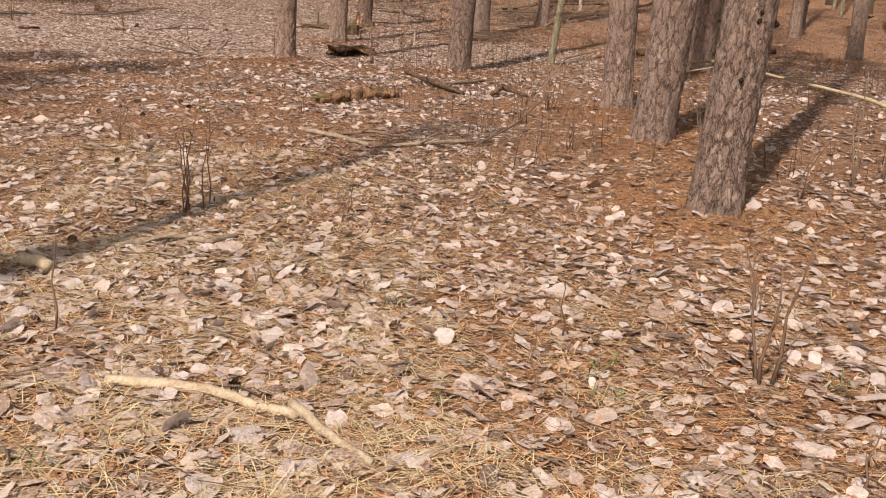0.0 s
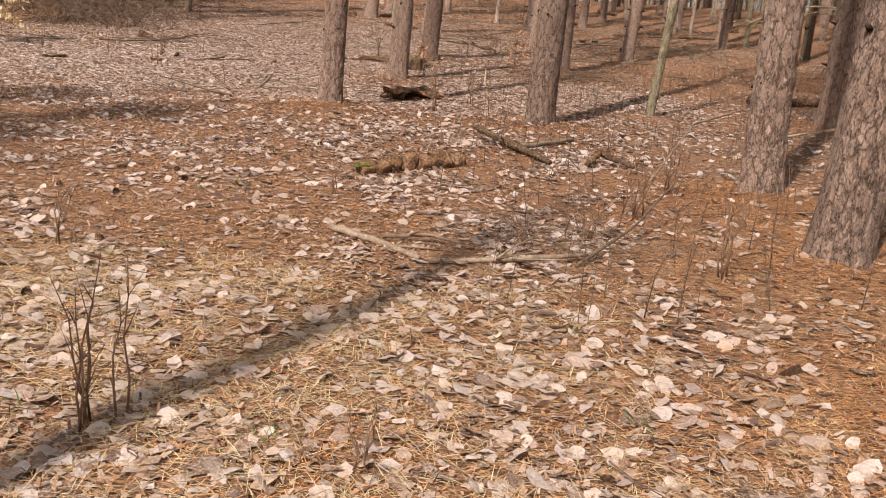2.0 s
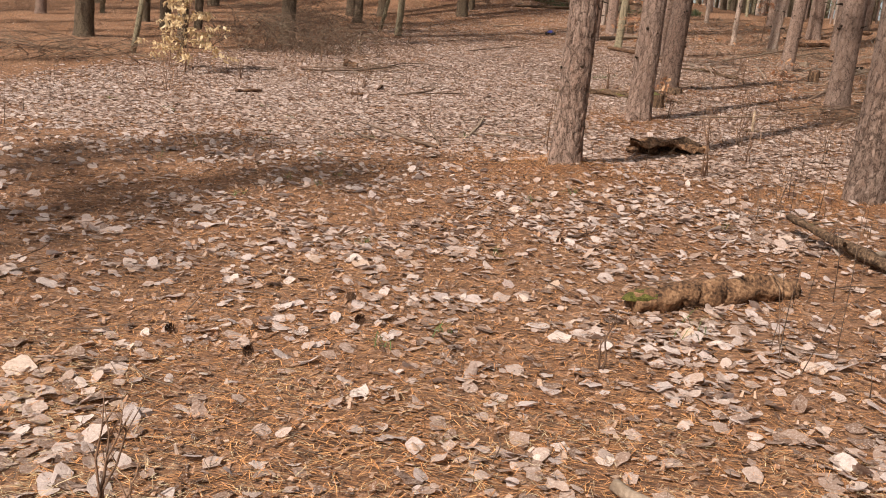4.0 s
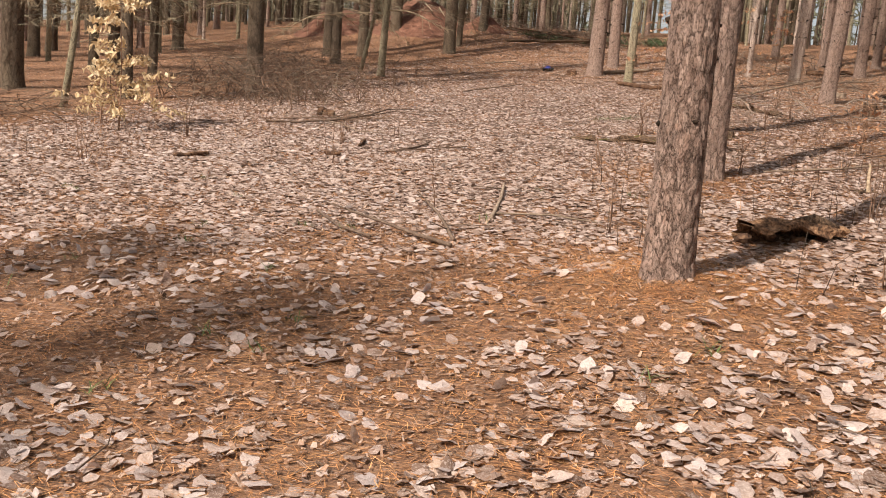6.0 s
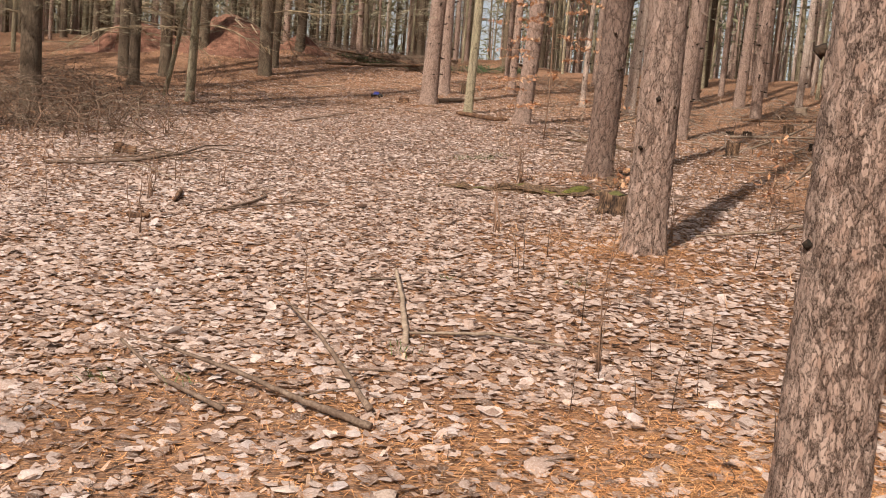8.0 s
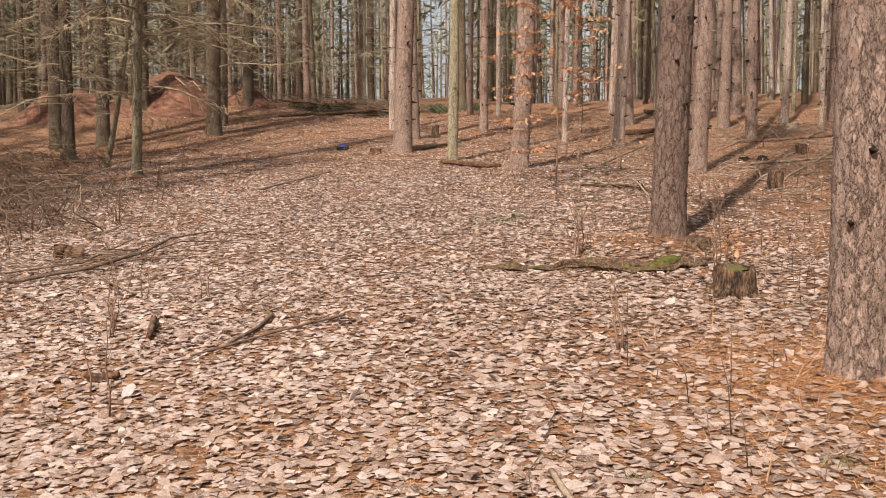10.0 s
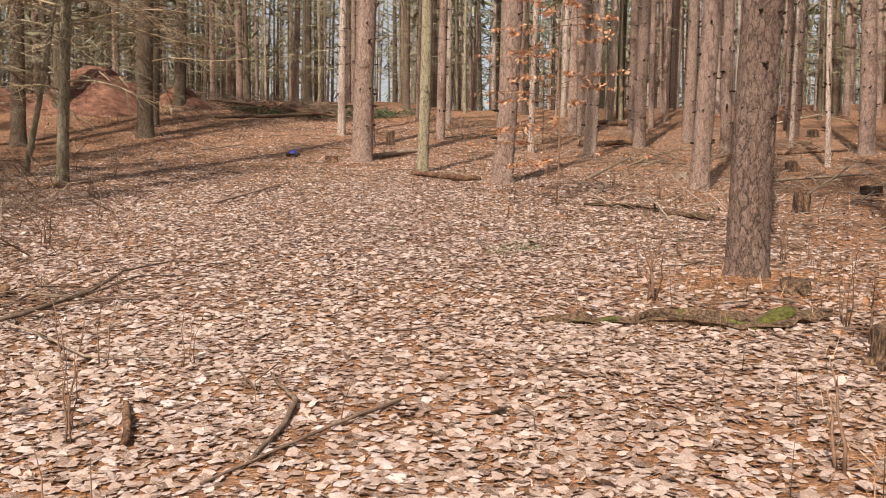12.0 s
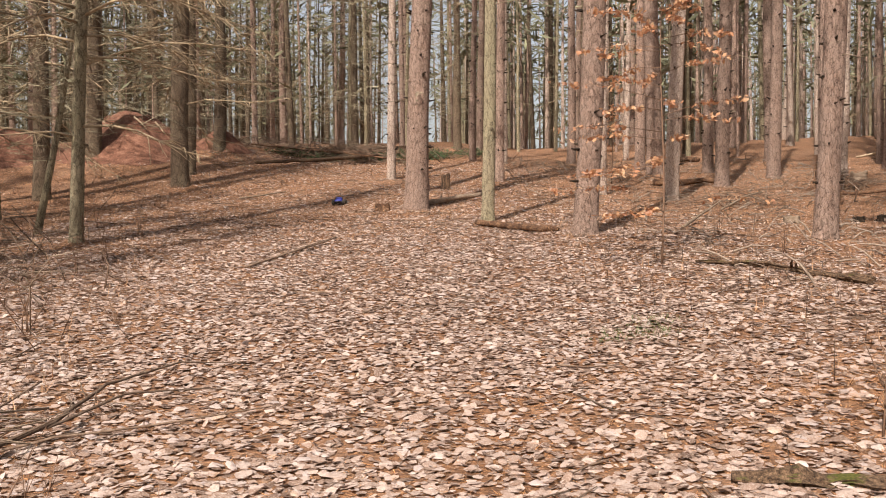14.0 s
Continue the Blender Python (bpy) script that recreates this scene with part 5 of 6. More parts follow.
wood("fallen_branch", [(0.80, 22.3, 0.03), (1.15, 22.6, 0.25), (1.45, 22.9, 0.50)], (0.02, 0.022, 0.02), TWIG, "dark bent branch leaning against a pine", "branch", "fallen branches", 7, forks=3)
wood("fallen_branch", [(0.3, 19.6, 0.03), (-0.4, 18.9, 0.05), (-1.2, 18.6, 0.03)], (0.010, 0.014, 0.010), DEADWOOD, "thin dead branch lying on needles", "branch", "fallen branches", 6, forks=4)
# third stretch
wood("fallen_branch", [(2.0, 28.3, 0.03), (2.9, 29.0, 0.25), (3.7, 29.6, 0.5)], (0.020, 0.022, 0.012), DEADWOOD, "pale leaning dead branch by a stump", "branch", "fallen branches", 7, forks=5)
wood("fallen_branch", [(0.9, 24.4, 0.02), (2.6, 24.9, 0.04), (4.0, 25.0, 0.03)], (0.014, 0.016, 0.010), DEADWOOD, "thin straight fallen branch on needles", "branch", "fallen branches", 6, forks=2)
wood("fallen_branch", [(10.6, 47.0, 0.1), (12.2, 46.2, 0.5), (13.4, 45.6, 0.2)], (0.04, 0.045, 0.02), PALEWOOD, "pale broken branches far up the slope", "branch", "fallen branches", 7, forks=9)
wood("fallen_log", [(4.7, 50.0, 0.1), (5.4, 48.3, 0.12)], (0.10, 0.09), ROT, "dark log end below the crest", "log", "rotten logs", 10, 0.2)
wood("fallen_log", [(-4.15, 32.3, 0.05), (-3.5, 31.6, 0.06), (-2.95, 31.0, 0.05)], (0.05, 0.06, 0.045), ROT, "dark rotting log at the foot of the pines", "log", "rotten logs", 10, 0.2)
wood("fallen_log", [(-4.9, 36.0, 0.06), (-3.6, 37.2, 0.12)], (0.06, 0.05), DEADWOOD, "grey fallen log among the trunks", "log", "rotten logs", 10, 0.15, forks=2)
wood("fallen_log", [(-9.8, 43.6, 0.12), (-8.15, 44.9, 0.18), (-6.6, 47.0, 0.22), (-5.6, 49.2, 0.25)], (0.045, 0.055, 0.045, 0.03), MOSSY, "long mossy windfall log below the crest", "log", "windfall", 12, 0.2, forks=6)
wood("fallen_log", [(-8.7, 48.2, 0.2), (-5.2, 52.6, 0.3)], (0.065, 0.05), MOSSY, "windfall stem lying across the slope", "log", "windfall", 10, 0.2, forks=6)
wood("fallen_log", [(-10.6, 47.5, 0.15), (-8.0, 47.0, 0.3), (-5.0, 46.2, 0.2)], (0.03, 0.04, 0.025), ROT, "dark windfall stem with broken boughs", "log", "windfall", 10, 0.2, forks=7)
for sx, sy, sz, ex, ey, ez in ((-13.5, 43.95, 1.10, -13.1, 43.8, 0.82), (-12.9, 44.1, 0.95, -12.6, 44.0, 0.65)):
    wood("fallen_branch", [(sx, sy, sz), (ex, ey, ez)], (0.03, 0.018), PALEWOOD, "pale broken stick lying on a reddish earth heap", "branch", "fallen branches", 7, 0.1, forks=1)
wood("fallen_branch", [(-7.34, 28.95, 0.03), (-6.68, 30.7, 0.05)], (0.018, 0.014), TWIG, "dark stick pointing along the track", "branch", "fallen branches", 7, forks=2)
wood("fallen_branch", [(-7.5, 28.5, 0.03), (-6.5, 31.0, 0.06)], (0.016, 0.012), TWIG, "thin dark branch on thinning leaves", "branch", "fallen branches", 7, forks=3)
wood("fallen_branch", [(-9.25, 37.8, 0.04), (-8.3, 38.9, 0.06)], (0.022, 0.016), DEADWOOD, "grey stick on bare needles", "branch", "fallen branches", 7)
wood("fallen_branch", [(-0.75, 31.5, 0.04), (0.2, 33.0, 0.16), (1.0, 34.2, 0.30)], (0.026, 0.024, 0.014), DEADWOOD, "pale dead branch propped on the slope", "branch", "fallen branches", 7, forks=5)
wood("fallen_branch", [(1.0, 34.4, 0.05), (2.0, 35.6, 0.2), (3.2, 37.6, 0.1)], (0.024, 0.026, 0.016), DEADWOOD, "pale broken branch on needles", "branch", "fallen branches", 7, forks=6)
wood("fallen_log", [(2.2, 30.6, 0.05), (5.2, 31.4, 0.06)], (0.028, 0.02), DEADWOOD, "thin fallen log on bare needles", "log", "rotten logs", 9, 0.15, forks=2)
wood("fallen_log", [(4.0, 36.4, 0.06), (8.0, 37.0, 0.08)], (0.045, 0.03), ROT, "dark fallen log among the far pines", "log", "rotten logs", 9, 0.2, forks=3)
wood("fallen_log", [(1.6, 41.0, 0.08), (3.1, 40.4, 0.12)], (0.09, 0.08), ROT, "thick dark log lying on needles", "log", "rotten logs", 10, 0.2)
wood("fallen_log", [(4.2, 17.2, 0.06), (7.4, 18.4, 0.10)], (0.08, 0.06), ROT, "dark fallen log between the pines", "log", "rotten logs", 10, 0.2, forks=3)
wood("fallen_branch", [(3.5, 13.0, 0.04), (4.8, 13.6, 0.2)], (0.016, 0.010), PALEWOOD, "pale thin stick on rusty needles", "branch", "fallen branches", 6, forks=2)
wood("fallen_branch", [(5.2, 15.2, 0.04), (6.6, 15.7, 0.12)], (0.018, 0.012), PALEWOOD, "pale broken stick on rusty needles", "branch", "fallen branches", 6, forks=2)


def stump(x, y, r, h, mat, label):
    """A cut or snapped stump with a split, uneven top."""
    root = thing("tree_stump", x, y, label, "stump", "old stumps", -0.03)
    sides, g = 30, Geo()
    seed = rnd.uniform(0, 40)
    levels = (0, 0.25, 0.55, 0.85, 1.0)
    for k, q in enumerate(levels):
        for s in range(sides):
            a = 2 * math.pi * s / sides
            w = r * (1 + 0.22 * math.exp(-q * 5) + 0.30 * noise.noise(Vector((math.cos(a) * 3.5, math.sin(a) * 3.5, q * 0.6 + seed))) + 0.12 * noise.noise(Vector((math.cos(a) * 9, math.sin(a) * 9, q * 1.2 + seed))))
            top = h * q * (1 + (0.22 * noise.noise(Vector((math.cos(a) * 1.6, math.sin(a) * 1.6, seed + 9))) if q > 0.5 else 0))
            g.v.append(Vector((math.cos(a) * w, math.sin(a) * w, top)))
    for k in range(len(levels) - 1):
        for s in range(sides):
            i, j = k * sides + s, k * sides + (s + 1) % sides
            g.f.append((i, j, j + sides, i + sides))
    inner = len(g.v)
    for s in range(sides):
        a = 2 * math.pi * s / sides
        g.v.append(Vector((math.cos(a) * r * 0.55, math.sin(a) * r * 0.55, h * (0.86 + 0.15 * noise.noise(Vector((a, seed, 1)))))))
    for s in range(sides):
        i, j = (len(levels) - 1) * sides + s, (len(levels) - 1) * sides + (s + 1) % sides
        g.f.append((i, j, inner + (s + 1) % sides, inner + s))
    g.v.append(Vector((0, 0, h * 0.82)))
    for s in range(sides):
        g.f.append((inner + s, inner + (s + 1) % sides, len(g.v) - 1))
    part("stump_body", g.mesh("stump_body", mat), root)
    for k in range(4):
        a = rnd.uniform(0, 6.28)
        b = Geo()
        b.tube([(math.cos(a) * r * 0.8, math.sin(a) * r * 0.8, 0.05), (math.cos(a) * r * 1.35, math.sin(a) * r * 1.35, 0.03), (math.cos(a) * r * 1.8, math.sin(a) * r * 1.8, -0.02)], (r * 0.28, r * 0.2, r * 0.06), 7)
        part("root", b.mesh("root", mat), root)
    return root


cap = stump(-1.80, 19.92, 0.165, 0.25, STUMPWOOD, "low weathered stump with a cap of moss")
g = Geo()
for k in range(3):
    for s in range(16):
        a, w = s * math.pi / 8, 0.12 * (1 - 0.42 * k) * (1 + 0.12 * math.sin(3 * s))
        g.v.append(Vector((math.cos(a) * w, math.sin(a) * w, 0.225 + 0.02 * k + 0.012 * math.sin(5 * s))))
for k in range(2):
    for s in range(16):
        g.f.append((k * 16 + s, k * 16 + (s + 1) % 16, k * 16 + 16 + (s + 1) % 16, k * 16 + 16 + s))
g.f.append(tuple(range(32, 48)))
part("moss_cap", g.mesh("moss_cap", plain("stump_moss", [(0.3, (0.03, 0.032, 0.010)), (0.7, (0.12, 0.105, 0.035))], 30, 0.95, 0.8, 0.01)), cap, "cushion of olive-green moss")
stump(1.30, 27.0, 0.11, 0.31, STUMPWOOD, "small red-brown cut stump on needles")
stump(-4.29, 39.6, 0.10, 0.40, STUMPWOOD, "narrow broken stump among the pines")
stump(-5.85, 35.3, 0.14, 0.17, ROT, "low dark rotten stump beside a pine")
stump(2.53, 31.95, 0.085, 0.12, BLACKROT, "low black rotten stump on needles")
stump(2.92, 31.85, 0.10, 0.13, BLACKROT, "charred-looking low stump on needles")
stump(1.50, 32.3, 0.13, 0.14, DEADWOOD, "low grey rotten stump on bare needles")
stump(6.86, 39.9, 0.20, 0.28, DEADWOOD, "grey-brown cut stump on the slope")
stump(5.7, 38.1, 0.17, 0.12, STUMPWOOD, "low dark stump beside a larger one")
stump(4.25, 33.0, 0.12, 0.25, STUMPWOOD, "narrow red-brown stump on needles")
stump(10.0, 42.6, 0.17, 0.25, STUMPWOOD, "dark cut stump far up the slope")
stump(3.6, 28.9, 0.17, 0.16, BLACKROT, "broken dark stump beside fallen branches")
stump(-1.55, 21.75, 0.12, 0.12, MOSSY, "small mossy stump at the foot of a pine")
stump(-0.30, 17.38, 0.09, 0.05, MOSSY, "flat mossy stump remnant in leaves")
wood("broken_stake", [(-0.28, 17.35, 0.0), (-0.29, 17.36, 0.16), (-0.30, 17.36, 0.30)], (0.020, 0.018, 0.010), PALEWOOD, "upright splintered pale stake in the ground", "stake", "", 7, 0.2)


# ---- saplings, shrubs and brush ----
def stems(name, x, y, count, height, spread, label, twigs=3, thick=0.006, mat=None):
    """A few thin upright stems from one root."""
    root = thing(name, x, y, label, "shrub", "bare shrubs", -0.02)
    for k in range(count):
        h = height * rnd.uniform(0.65, 1.0) if k else height
        ox, oy = rnd.gauss(0, spread * 0.3), rnd.gauss(0, spread * 0.3)
        dx, dy = rnd.gauss(0, spread), rnd.gauss(0, spread)
        g = Geo()
        pts = [Vector((ox + dx * q * q + 0.012 * math.sin(9 * q + k), oy + dy * q, h * q)) for q in (0, 0.25, 0.5, 0.75, 1)]
        g.tube(pts, [thick * (1 - 0.75 * q) for q in (0, 0.25, 0.5, 0.75, 1)], 5)
        for _ in range(twigs):
            q = rnd.randrange(1, 4)
            a = rnd.uniform(0, 6.28)
            s = h * rnd.uniform(0.1, 0.28)
            g.tube([pts[q], pts[q] + Vector((math.cos(a) * s * 0.5, math.sin(a) * s * 0.5, s * 0.8))], (thick * 0.4, thick * 0.12), 4)
        part("stem", g.mesh("stem", mat or STEM), root)
    return root


stems("bare_shrub", -1.31, 4.72, 5, 0.66, 0.05, "bare reddish twiggy shrub growing from leaves", 4, 0.0058)
stems("bare_shrub", -1.20, 4.78, 2, 0.62, 0.05, "bare reddish twiggy shrub growing from leaves", 3, 0.0055)
stems("bare_shrub", -0.30, 4.53, 5, 0.28, 0.05, "low bare shrub with fine stems in leaves", 2, 0.004)
stems("bare_shrub", 1.50, 2.42, 3, 0.62, 0.06, "bare upright sapling stems in leaves", 2, 0.009)
stems("bare_shrub", 1.72, 3.19, 4, 0.30, 0.05, "low bare shrub with fine stems in leaves", 2, 0.005)
stems("bare_shrub", -2.44, 6.66, 4, 0.41, 0.06, "bare reddish twiggy shrub growing from leaves", 4, 0.006)
stems("bare_shrub", -2.33, 6.69, 3, 0.22, 0.04, "low bare shrub with fine stems in leaves", 3, 0.005)
stems("bare_sapling", -1.29, 2.73, 1, 0.45, 0.01, "single thin bare sapling stem", 1, 0.006)
stems("bare_sapling", 1.54, 1.76, 1, 0.26, 0.03, "single thin bare sapling stem", 1, 0.006)
stems("bare_sapling", 0.78, 2.85, 1, 0.33, 0.03, "single thin bare sapling stem", 1, 0.005)
stems("bare_sapling", 0.60, 2.37, 1, 0.27, 0.02, "single thin bare sapling stem", 1, 0.004)
stems("bare_sapling", -1.16, 8.37, 2, 0.30, 0.03, "single thin bare sapling stem", 2, 0.006)
stems("bare_shrub", -3.10, 18.38, 2, 0.55, 0.05, "broken brown upright shrub stems in leaves", 2, 0.012)
stems("bare_sapling", -6.17, 17.48, 1, 0.62, 0.03, "single thin bare sapling stem", 3, 0.007)
stems("bare_sapling", -4.20, 15.28, 1, 0.55, 0.05, "single thin bare sapling stem", 3, 0.006)
stems("bare_sapling", -7.56, 18.53, 1, 0.65, 0.02, "single thin bare sapling stem", 2, 0.006)
stems("bare_sapling", -2.58, 14.55, 2, 0.80, 0.03, "tall thin bare sapling stem", 3, 0.006)
stems("bare_sapling", -6.42, 17.86, 1, 0.53, 0.06, "single thin bare sapling stem", 2, 0.006)
stems("bare_sapling", -6.78, 19.21, 2, 0.55, 0.05, "thin paired bare sapling stems", 2, 0.006)
stems("bare_sapling", -7.24, 20.72, 3, 0.60, 0.16, "bare leaning stems over fallen branches", 3, 0.006)
stems("bare_sapling", -7.03, 20.59, 2, 0.55, 0.07, "bare fine-stemmed shrub in leaves", 3, 0.006)
stems("bare_shrub", -2.80, 21.75, 5, 0.66, 0.12, "bare spreading shrub beside a mossy log", 6, 0.008)
stems("bare_sapling", -6.82, 19.37, 4, 0.45, 0.06, "bare fine-stemmed shrub in leaves", 3, 0.005)
stems("bare_sapling", -6.43, 20.54, 3, 0.50, 0.07, "bare fine-stemmed shrub in leaves", 3, 0.005)
stems("bare_shrub", 1.05, 8.25, 7, 0.60, 0.12, "tangle of bare dry stems", 5, 0.006)
stems("bare_shrub", 1.43, 9.05, 7, 0.66, 0.14, "tangle of bare dry stems", 5, 0.006)
stems("bare_shrub", 0.62, 7.55, 8, 0.42, 0.16, "tangle of bare dry stems", 5, 0.005)
stems("bare_shrub", 0.25, 7.30, 8, 0.36, 0.18, "tangle of bare dry stems", 5, 0.004)
stems("bare_sapling", 3.75, 6.1, 1, 1.1, 0.08, "tall thin pale dead stem", 2, 0.011, DEADWOOD)
stems("bare_sapling", 4.1, 5.6, 1, 1.2, 0.08, "tall thin pale dead stem", 2, 0.011, DEADWOOD)
stems("bare_sapling", 3.4, 5.9, 2, 0.9, 0.10, "tall thin pale dead stem", 2, 0.008, DEADWOOD)
for k in range(34):
    y = rnd.uniform(5, 34)
    x = float(trail(y)) + rnd.choice((rnd.uniform(2.8, 7.0), rnd.uniform(2.8, 7.0), rnd.uniform(-6.5, -3.5)))
    if all((x - b[0]) ** 2 + (y - b[1]) ** 2 > 0.35 for b in BASES):
        stems("bare_shrub", x, y, rnd.randrange(2, 6), rnd.uniform(0.3, 0.8), 0.09, "bare dry undergrowth stems on the forest floor", 4, 0.006)


def brush_heap(x, y, wide, deep, count, high, label, thick=1.0):
    """A heap of dead boughs and twigs, lying and arching over one another."""
    root = thing("brush_pile", x, y, label, "brush pile", "brush piles")
    base = Vector(root.location)
    for layer in range(3):
        g = Geo()
        for _ in range(count // 3):
            cx, cy = x + rnd.gauss(0, wide * 0.45), y + rnd.gauss(0, deep * 0.45)
            a, s = rnd.uniform(0, 6.28), rnd.uniform(0.4, 1.7) * (0.4 + 0.6 * thick)
            rise, w = rnd.uniform(0.0, high), rnd.uniform(0.003, 0.011) * thick
            pts = []
            for q in (-0.5, -0.2, 0.1, 0.5):
                px, py = cx + math.cos(a + q * 1.3) * s * q, cy + math.sin(a + q * 1.3) * s * q
                pts.append(Vector((px, py, lz(px, py) + 0.02 + rise * (q + 0.5) * (1.55 - 1.3 * q))) - base)
            g.tube(pts, (w, w * 0.85, w * 0.65, w * 0.3), 4)
            for _ in range(3):
                p = pts[rnd.randrange(1, 4)]
                b = rnd.uniform(0, 6.28)
                l = s * rnd.uniform(0.15, 0.4)
                g.tube([p, p + Vector((math.cos(b) * l, math.sin(b) * l, rnd.uniform(-0.05, 0.25) * l))], (w * 0.5, w * 0.15), 3)
        tagged(part("tangle", g.mesh("tangle", (TWIG, STEM, DEADWOOD)[layer]), root), kind="stuff")


brush_heap(-11.0, 24.8, 2.5, 1.8, 330, 0.95, "tangled heap of dead grey-brown boughs under hemlocks", 0.9)
brush_heap(-10.4, 26.8, 1.4, 1.6, 42, 0.6, "tangled heap of dead grey-brown boughs under hemlocks")
brush_heap(-12.5, 28.5, 2.4, 2.4, 220, 1.1, "tangled heap of dead grey-brown boughs under hemlocks")
brush_heap(-11.6, 29.4, 1.2, 1.8, 18, 0.25, "low scatter of dead boughs by a lichened tree")
brush_heap(-14.5, 33.0, 2.6, 2.6, 130, 0.5, "dead boughs heaped below the knoll")
brush_heap(-13.5, 20.0, 2.6, 2.0, 120, 0.4, "dead boughs scattered under hemlocks")
brush_heap(-7.4, 47.6, 2.6, 1.3, 260, 0.75, "windfall brush heaped along the crest", 1.7)
brush_heap(-10.5, 49.0, 3.0, 2.0, 120, 0.5, "low windfall brush behind the earth heaps", 1.5)
brush_heap(-4.5, 50.5, 3.6, 2.2, 150, 0.45, "windfall brush heaped along the crest")
brush_heap(1.6, 35.6, 1.4, 1.4, 70, 0.4, "pale broken branches on needles")
brush_heap(6.4, 38.5, 2.0, 1.6, 90, 0.4, "pale broken branches on needles")
brush_heap(5.2, 29.4, 1.6, 1.2, 60, 0.35, "broken branches among small stumps")
brush_heap(1.2, 47.5, 2.6, 1.6, 90, 0.4, "dead boughs among far pines")
brush_heap(0.5, 7.3, 0.6, 0.5, 54, 0.12, "low tangle of fine dead twigs over leaves", 0.3)
brush_heap(-8.3, 22.3, 1.0, 0.9, 27, 0.10, "thin dark branches lying on the leaves", 0.7)
brush_heap(1.2, 19.6, 1.1, 0.9, 50, 0.3, "dead twigs at the foot of a pine")


def undergrowth():
    g = Geo()
    for _ in range(1500):
        y = rnd.uniform(6, 46)
        side = rnd.choice((rnd.uniform(1.8, 12), rnd.uniform(1.8, 12), rnd.uniform(-9, -4)))
        x = float(trail(y)) + side
        h, w = rnd.uniform(0.12, 0.5), rnd.uniform(0.0016, 0.004)
        z = float(slope(x, y))
        dx, dy = rnd.gauss(0, 0.12) * h, rnd.gauss(0, 0.12) * h
        g.tube([(x, y, z - 0.01), (x + dx * 0.4, y + dy * 0.5, z + h * 0.55), (x + dx * 1.6, y + dy * 1.6, z + h)], (w, w * 0.8, w * 0.3), 3)
    for _ in range(620):
        x, y = rnd.uniform(-0.4, 8.0), rnd.uniform(6.0, 20)
        h, w = rnd.uniform(0.12, 0.7), rnd.uniform(0.0014, 0.0036)
        z = float(slope(x, y))
        dx, dy = rnd.gauss(0, 0.16) * h, rnd.gauss(0, 0.16) * h
        g.tube([(x, y, z - 0.01), (x + dx * 0.4, y + dy * 0.5, z + h * 0.55), (x + dx * 1.6, y + dy * 1.6, z + h)], (w, w * 0.8, w * 0.3), 3, False)
    tagged(new("dry_undergrowth", g.mesh("dry_undergrowth", TWIG)), "fine dry weed stalks standing on the forest floor", "undergrowth", kind="stuff")


undergrowth()


def withered_stalks():
    """Thin brown stalks and fern remains that blur the floor beside and beyond the leafy track."""
    n = 80000
    y = rng.uniform(16, 50, n)
    side = np.where(rng.uniform(0, 1, n) < 0.45, rng.uniform(-10, -2.6, n), rng.uniform(2.2, 14, n))
    side = np.where((y > 31) & (rng.uniform(0, 1, n) < 0.35), rng.uniform(-5, 5, n), side)
    x = trail(y) + side
    keep = rng.uniform(0, 1, n) < 0.15 + 0.85 * cluster(x, y, 1.1, 3.1)
    x, y = x[keep], y[keep]
    n = len(x)
    blades("withered_stalks", x, y, rng.uniform(0.06, 0.30, n), rng.uniform(0.004, 0.010, n), rng.uniform(0, 6.283, n), np.abs(rng.normal(0.35, 0.4, n)), FERN,
           "withered brown stalks and fern remains on the forest floor", "undergrowth", 0.0, slim=True)


def pale_slash():
    """Bleached sticks left from thinning, strewn between the pines."""
    g = Geo()
    for _ in range(1300):
        y = rnd.uniform(25, 50)
        x = float(trail(y)) + rnd.uniform(4, 15)
        a, s, lean = rnd.uniform(0, 6.28), rnd.uniform(0.10, 0.55), max(0.0, rnd.gauss(0.15, 0.4))
        z, w = float(slope(x, y)) + 0.02, rnd.uniform(0.005, 0.017)
        d = Vector((math.cos(a) * math.cos(lean), math.sin(a) * math.cos(lean), math.sin(lean) + 0.08 * math.cos(a)))
        p = Vector((x, y, z))
        g.tube([p, p + d * s * 0.5 + Vector((0, 0, rnd.uniform(0, 0.04))), p + d * s], (w, w * 0.85, w * 0.5), 4, False)
    tagged(new("pale_slash", g.mesh("pale_slash", GREYWOOD)), "bleached sticks strewn over needles between pines", "sticks", kind="stuff")


withered_stalks()
pale_slash()


